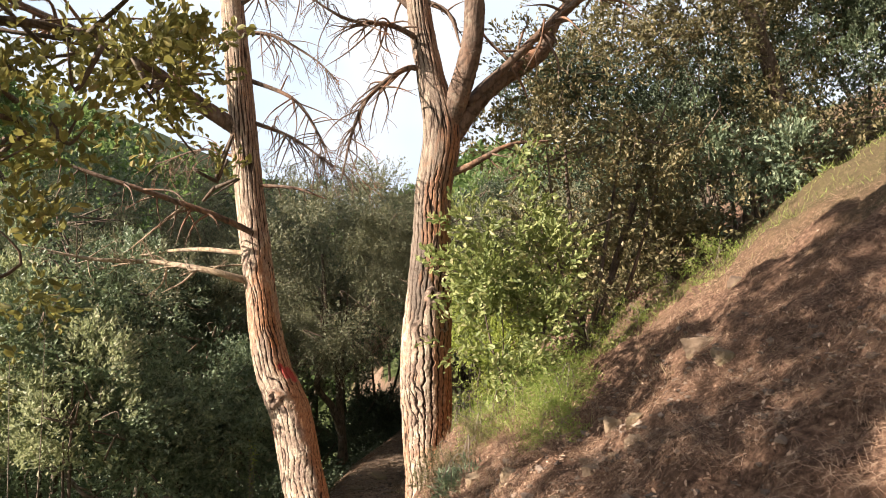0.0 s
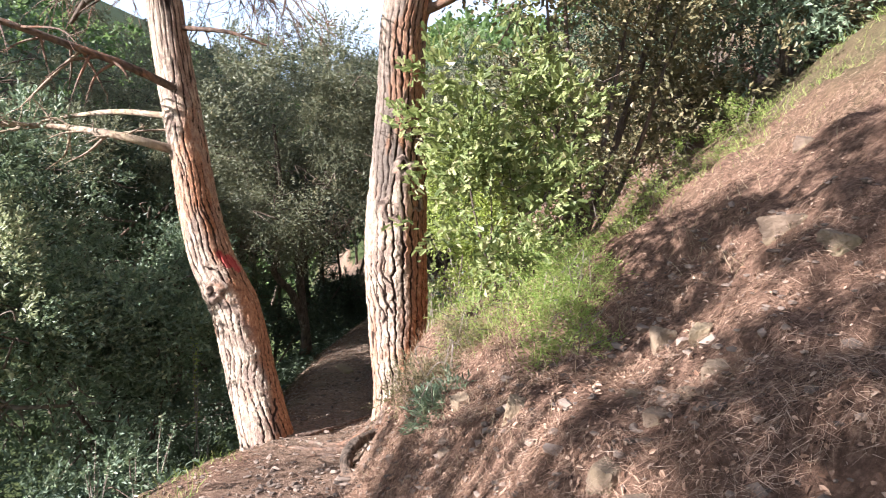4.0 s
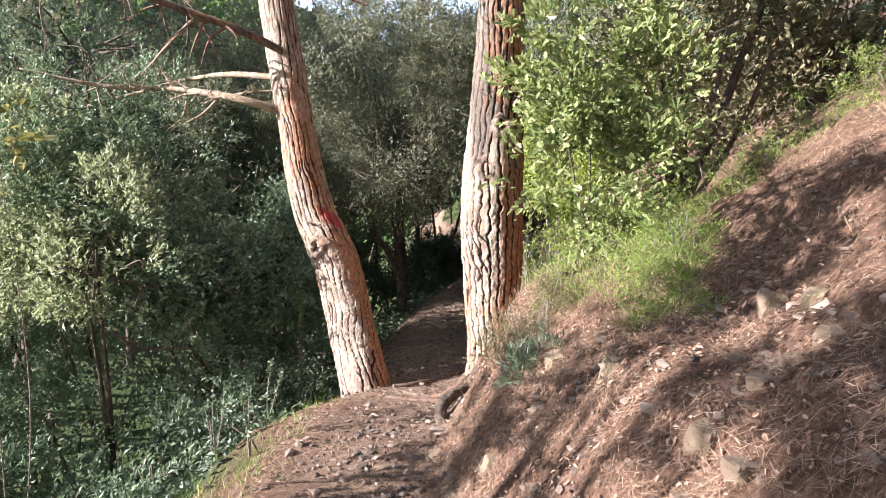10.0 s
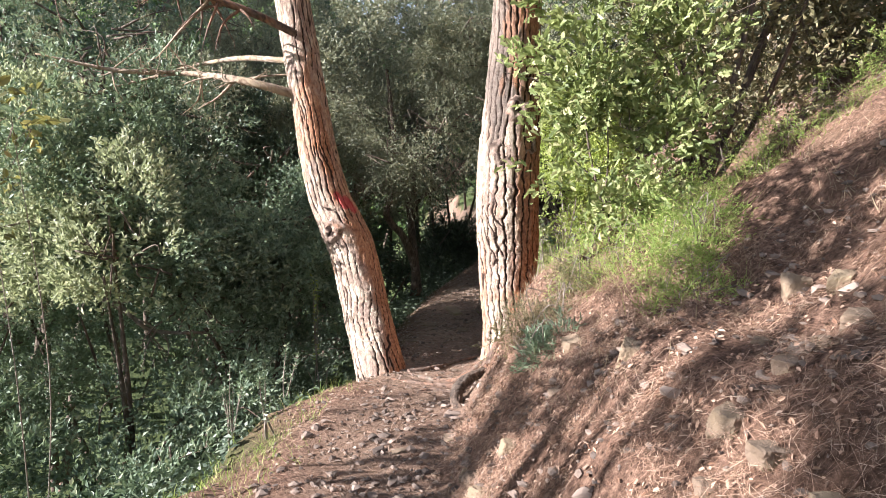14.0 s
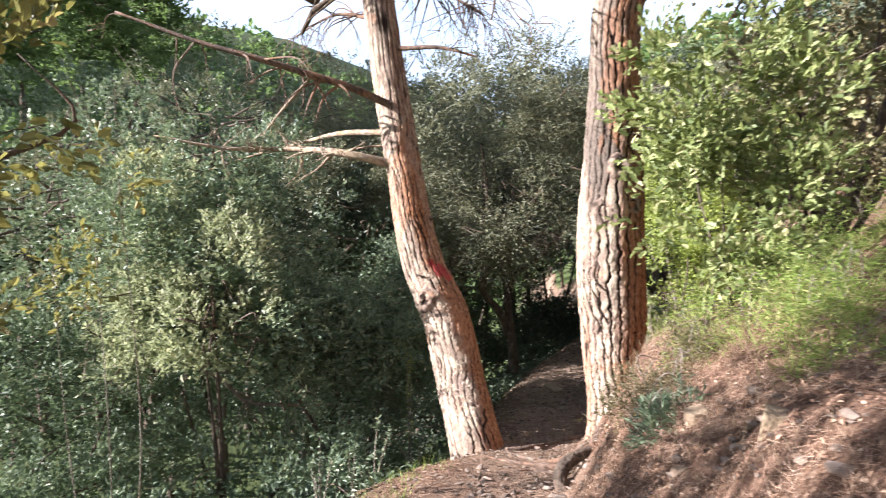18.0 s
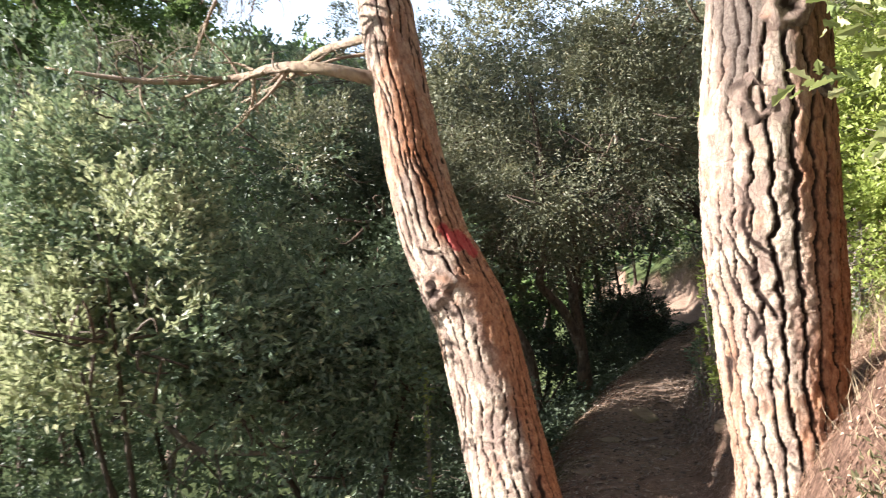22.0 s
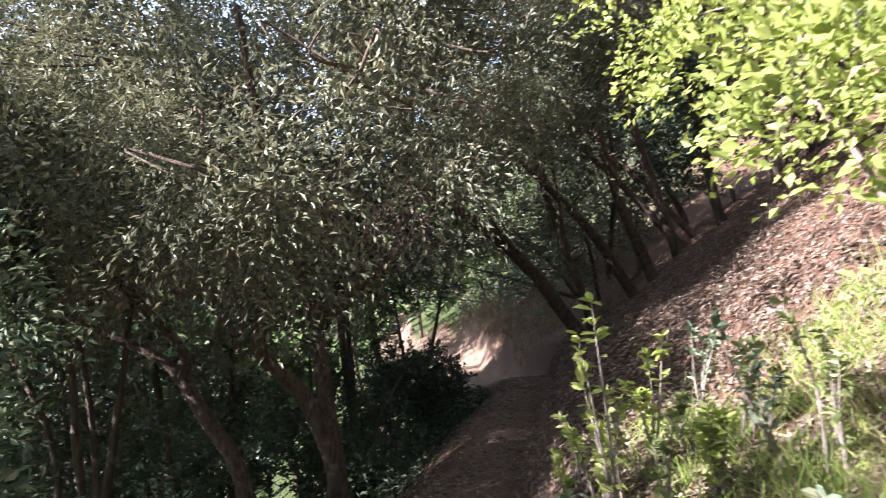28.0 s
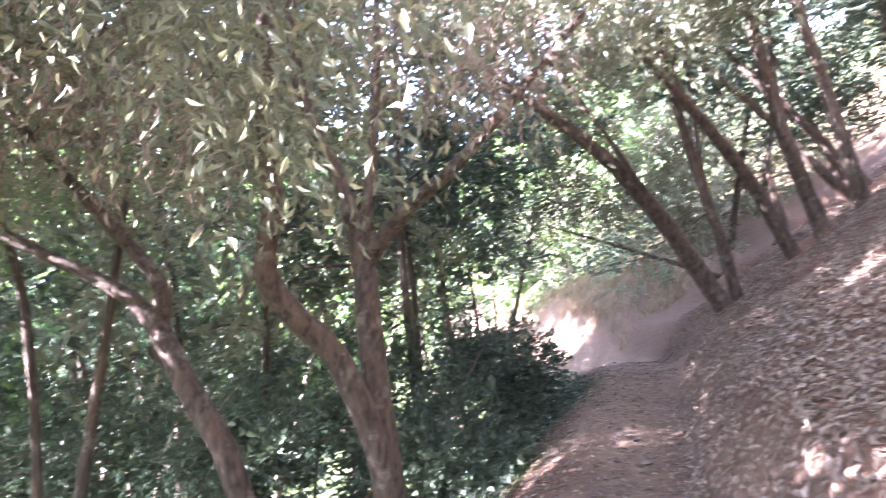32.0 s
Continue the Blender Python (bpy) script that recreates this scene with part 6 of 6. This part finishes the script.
tufts("grass", around([(1.9, 20.0), (1.6, 21.5), (2.3, 18.5), (1.2, 23.0)], 130, 0.35, 0.6, 8), 14, 0.32, 0.012, STRAW, "pale dry grass above the far bend of the trail", 8, 0.08, 0.5)


# ---- stones, roots, log ----
def rock(at, size, seed, label, sink=0.25, turn=0.0):
    bm = bmesh.new()
    bmesh.ops.create_icosphere(bm, subdivisions=4, radius=1.0)
    v = np.array([x.co[:] for x in bm.verts])
    f = np.array([[x.index for x in g.verts] for g in bm.faces])
    bm.free()
    r = np.random.default_rng(seed + 40)
    n = unit(np.vstack([np.vstack([np.eye(3), -np.eye(3)]) + r.normal(0, 0.14, (6, 3)), r.normal(size=(3, 3))]))
    d = np.concatenate([r.uniform(0.55, 0.75, 6), r.uniform(0.72, 0.95, 3)])
    reach = np.min(np.where(v @ n.T > 0.05, d / np.maximum(v @ n.T, 0.05), 9), 1)
    v = v * np.minimum(reach, 1.15)[:, None] * (1 + 0.03 * waves(v * 4, seed, 5) + 0.02 * waves(v * 17, seed + 3, 3))[:, None]
    a = math.cos(turn), math.sin(turn)
    v = v * np.array(size)
    v = np.stack([v[:, 0] * a[0] - v[:, 1] * a[1], v[:, 0] * a[1] + v[:, 1] * a[0], v[:, 2]], 1)
    x, y = at
    ob = mesh_object("rock", v, f, STONE, smooth=False)
    ob.location = (x, y, float(land(x, y)) + size[2] * (1 - 2 * sink) * 0.7)
    return tagged(ob, label, "rock", "rocks on the slope")


for s_, (x, y, a_, b2, c_, text) in enumerate([
        (1.27, 3.58, 0.085, 0.06, 0.08, "pointed brown rock standing out of the needles"), (0.59, 2.42, 0.09, 0.07, 0.075, "pale block of sandstone set in the bank"), (0.91, 2.07, 0.045, 0.04, 0.055, "small squared stone on the slope"),
        (0.85, 1.76, 0.055, 0.045, 0.04, "yellowish stone in the needles"), (0.65, 1.65, 0.07, 0.055, 0.07, "squared yellowish stone low on the slope"), (0.68, 1.46, 0.07, 0.05, 0.045, "dark flat-topped stone low on the slope"),
        (0.54, 1.49, 0.04, 0.035, 0.035, "small dark stone in the needles"), (1.15, 2.34, 0.06, 0.05, 0.12, "upright sunlit rock slab on the slope"), (1.20, 2.17, 0.06, 0.05, 0.11, "upright rock slab casting shade"),
        (1.09, 1.86, 0.065, 0.055, 0.06, "rounded mossy yellowish rock on the slope"), (1.0, 1.85, 0.055, 0.045, 0.05, "mossy yellowish rock on the slope"), (0.46, 3.05, 0.07, 0.06, 0.07, "brown rock in the trail bank"),
        (0.70, 1.22, 0.08, 0.06, 0.03, "flat stone slab low on the slope"), (1.62, 2.05, 0.10, 0.06, 0.06, "yellowish rock on the slope"), (1.72, 2.45, 0.12, 0.09, 0.11, "shaded block of rock on the slope"), (-0.01, 2.8, 0.07, 0.05, 0.03, "flat grey stone at the trail edge"),
        (0.35, 2.75, 0.05, 0.04, 0.04, "small grey stone on the slope"), (0.15, 2.65, 0.06, 0.05, 0.05, "small grey stone on the slope"), (-0.05, 2.9, 0.06, 0.04, 0.035, "flat stone at the trail edge"),
        (-0.28, 2.75, 0.05, 0.04, 0.035, "loose stone on the trail"), (-0.2, 3.05, 0.04, 0.035, 0.03, "loose stone on the trail"), (0.02, 2.55, 0.07, 0.05, 0.05, "grey stone at the trail edge"),
        (-0.42, 3.3, 0.05, 0.03, 0.02, "flat stone on the trail"), (-0.15, 3.5, 0.06, 0.04, 0.02, "flat stone on the trail"), (0.6, 2.45, 0.05, 0.04, 0.05, "small stone in the needles"),
        (0.55, 6.3, 0.09, 0.07, 0.06, "stone in the trail bank"), (0.22, 6.6, 0.07, 0.05, 0.05, "stone in the trail bank"), (0.4, 5.9, 0.10, 0.08, 0.07, "sunlit stone in the trail bank"),
        (-0.22, 8.3, 0.26, 0.12, 0.08, "low rock ledge across the trail"), (-0.5, 7.5, 0.12, 0.08, 0.04, "flat stone on the shaded trail"), (-0.1, 6.9, 0.10, 0.07, 0.04, "flat stone on the shaded trail"), (-0.62, 6.5, 0.08, 0.06, 0.03, "flat stone on the shaded trail"), (2.4, 3.3, 0.09, 0.07, 0.08, "small rock up the slope"), (-0.5, 2.55, 0.05, 0.04, 0.03, "loose stone on the trail")]):
    rock((x, y), (a_ * 1.05, b2 * 1.05, c_ * 1.05), s_, text, 0.66, s_ * 1.3)

# loose pebbles on the trail
ico = bmesh.new()
bmesh.ops.create_icosphere(ico, subdivisions=1, radius=1.0)
iv = np.array([q.co[:] for q in ico.verts])
jf = np.array([[q.index for q in g.verts] for g in ico.faces])
ico.free()
rng = np.random.default_rng(15)
n_ = 3000
y = np.concatenate([rng.uniform(0.5, 4.2, 1500), rng.uniform(4.2, 12, 700), rng.uniform(0.6, 3.2, 800)])
x = trail_x(y) + np.concatenate([rng.normal(0.12, 0.38, 2200), rng.uniform(0.6, 2.4, 800)])
size_ = rng.lognormal(-4.5, 0.5, n_).clip(0.004, 0.035)
pv = iv[None] * (1 + 0.25 * rng.normal(size=(n_, len(iv), 1))).clip(0.55, 1.4) * (size_[:, None, None] * rng.uniform([0.8, 0.6, 0.35], [1.4, 1.0, 0.7], (n_, 3))[:, None])
turn_ = rng.uniform(0, 6.28, n_)
ca, sa = np.cos(turn_)[:, None], np.sin(turn_)[:, None]
pv = np.stack([pv[..., 0] * ca - pv[..., 1] * sa, pv[..., 0] * sa + pv[..., 1] * ca, pv[..., 2]], -1) + np.stack([x, y, land(x, y) + size_ * 0.25], 1)[:, None]
tagged(mesh_object("pebbles", pv.reshape(-1, 3), (jf[None] + (np.arange(n_) * len(iv))[:, None, None]).reshape(-1, 3), PEBBLE, smooth=False), "loose grey-brown pebbles strewn on the trail", "pebbles", kind="stuff")

log = thing("log", (-0.1, 4.1, float(land(-0.1, 4.1))), "dark curved piece of log at the trail edge", "log")
limb("body", [(-0.05, 3.90, -0.33, 0.03), (-0.10, 3.99, -0.24, 0.04), (-0.12, 4.09, -0.18, 0.045), (-0.07, 4.22, -0.14, 0.045), (0.04, 4.34, -0.12, 0.035), (0.16, 4.40, -0.12, 0.02)], log, BARK_OAK, 60, 20, 0.010, 0.02, 77)


def root(points, seed):
    pts_ = [(x, y, float(land(x, y)) + h, r) for x, y, h, r in points]
    ob = limb("root", pts_, None, BARK_UPPER, 60, 10, 0.003, 0.03, seed)
    return tagged(ob, "bare grey root crossing the trail", "root", "roots across the trail")


root([(0.2, 4.75, 0.02, 0.035), (0.0, 4.62, 0.012, 0.028), (-0.25, 4.66, 0.008, 0.022), (-0.5, 4.78, 0.004, 0.018), (-0.72, 5.0, -0.01, 0.014)], 1)
root([(0.1, 4.95, 0.02, 0.03), (-0.15, 4.85, 0.01, 0.024), (-0.4, 5.0, 0.006, 0.018), (-0.6, 5.25, -0.01, 0.014)], 2)
root([(-0.55, 5.2, 0.0, 0.03), (-0.35, 5.3, 0.008, 0.022), (-0.15, 5.6, 0.004, 0.018), (0.1, 5.75, -0.01, 0.012)], 3)
root([(0.1, 4.45, 0.01, 0.03), (-0.1, 4.42, 0.012, 0.024), (-0.3, 4.5, 0.006, 0.02), (-0.45, 4.4, -0.01, 0.012)], 4)

# fallen bare branch lying over the low shrub
bare_branch = thing("dead_branch", (-3.3, 6.3, -0.4), "bare grey fallen branch caught in the low shrub", "branch")
dead_limb([(-4.6, 5.6, 0.16, 0.010), (-4.29, 5.76, 0.11, 0.014), (-3.85, 5.9, 0.08, 0.018), (-3.5, 6.05, -0.08, 0.022), (-3.25, 6.15, -0.36, 0.022), (-2.85, 6.25, -0.42, 0.018), (-2.42, 6.38, -0.44, 0.012)], bare_branch, 31, 14, 0.5, 0.9, BARK_TWIG)
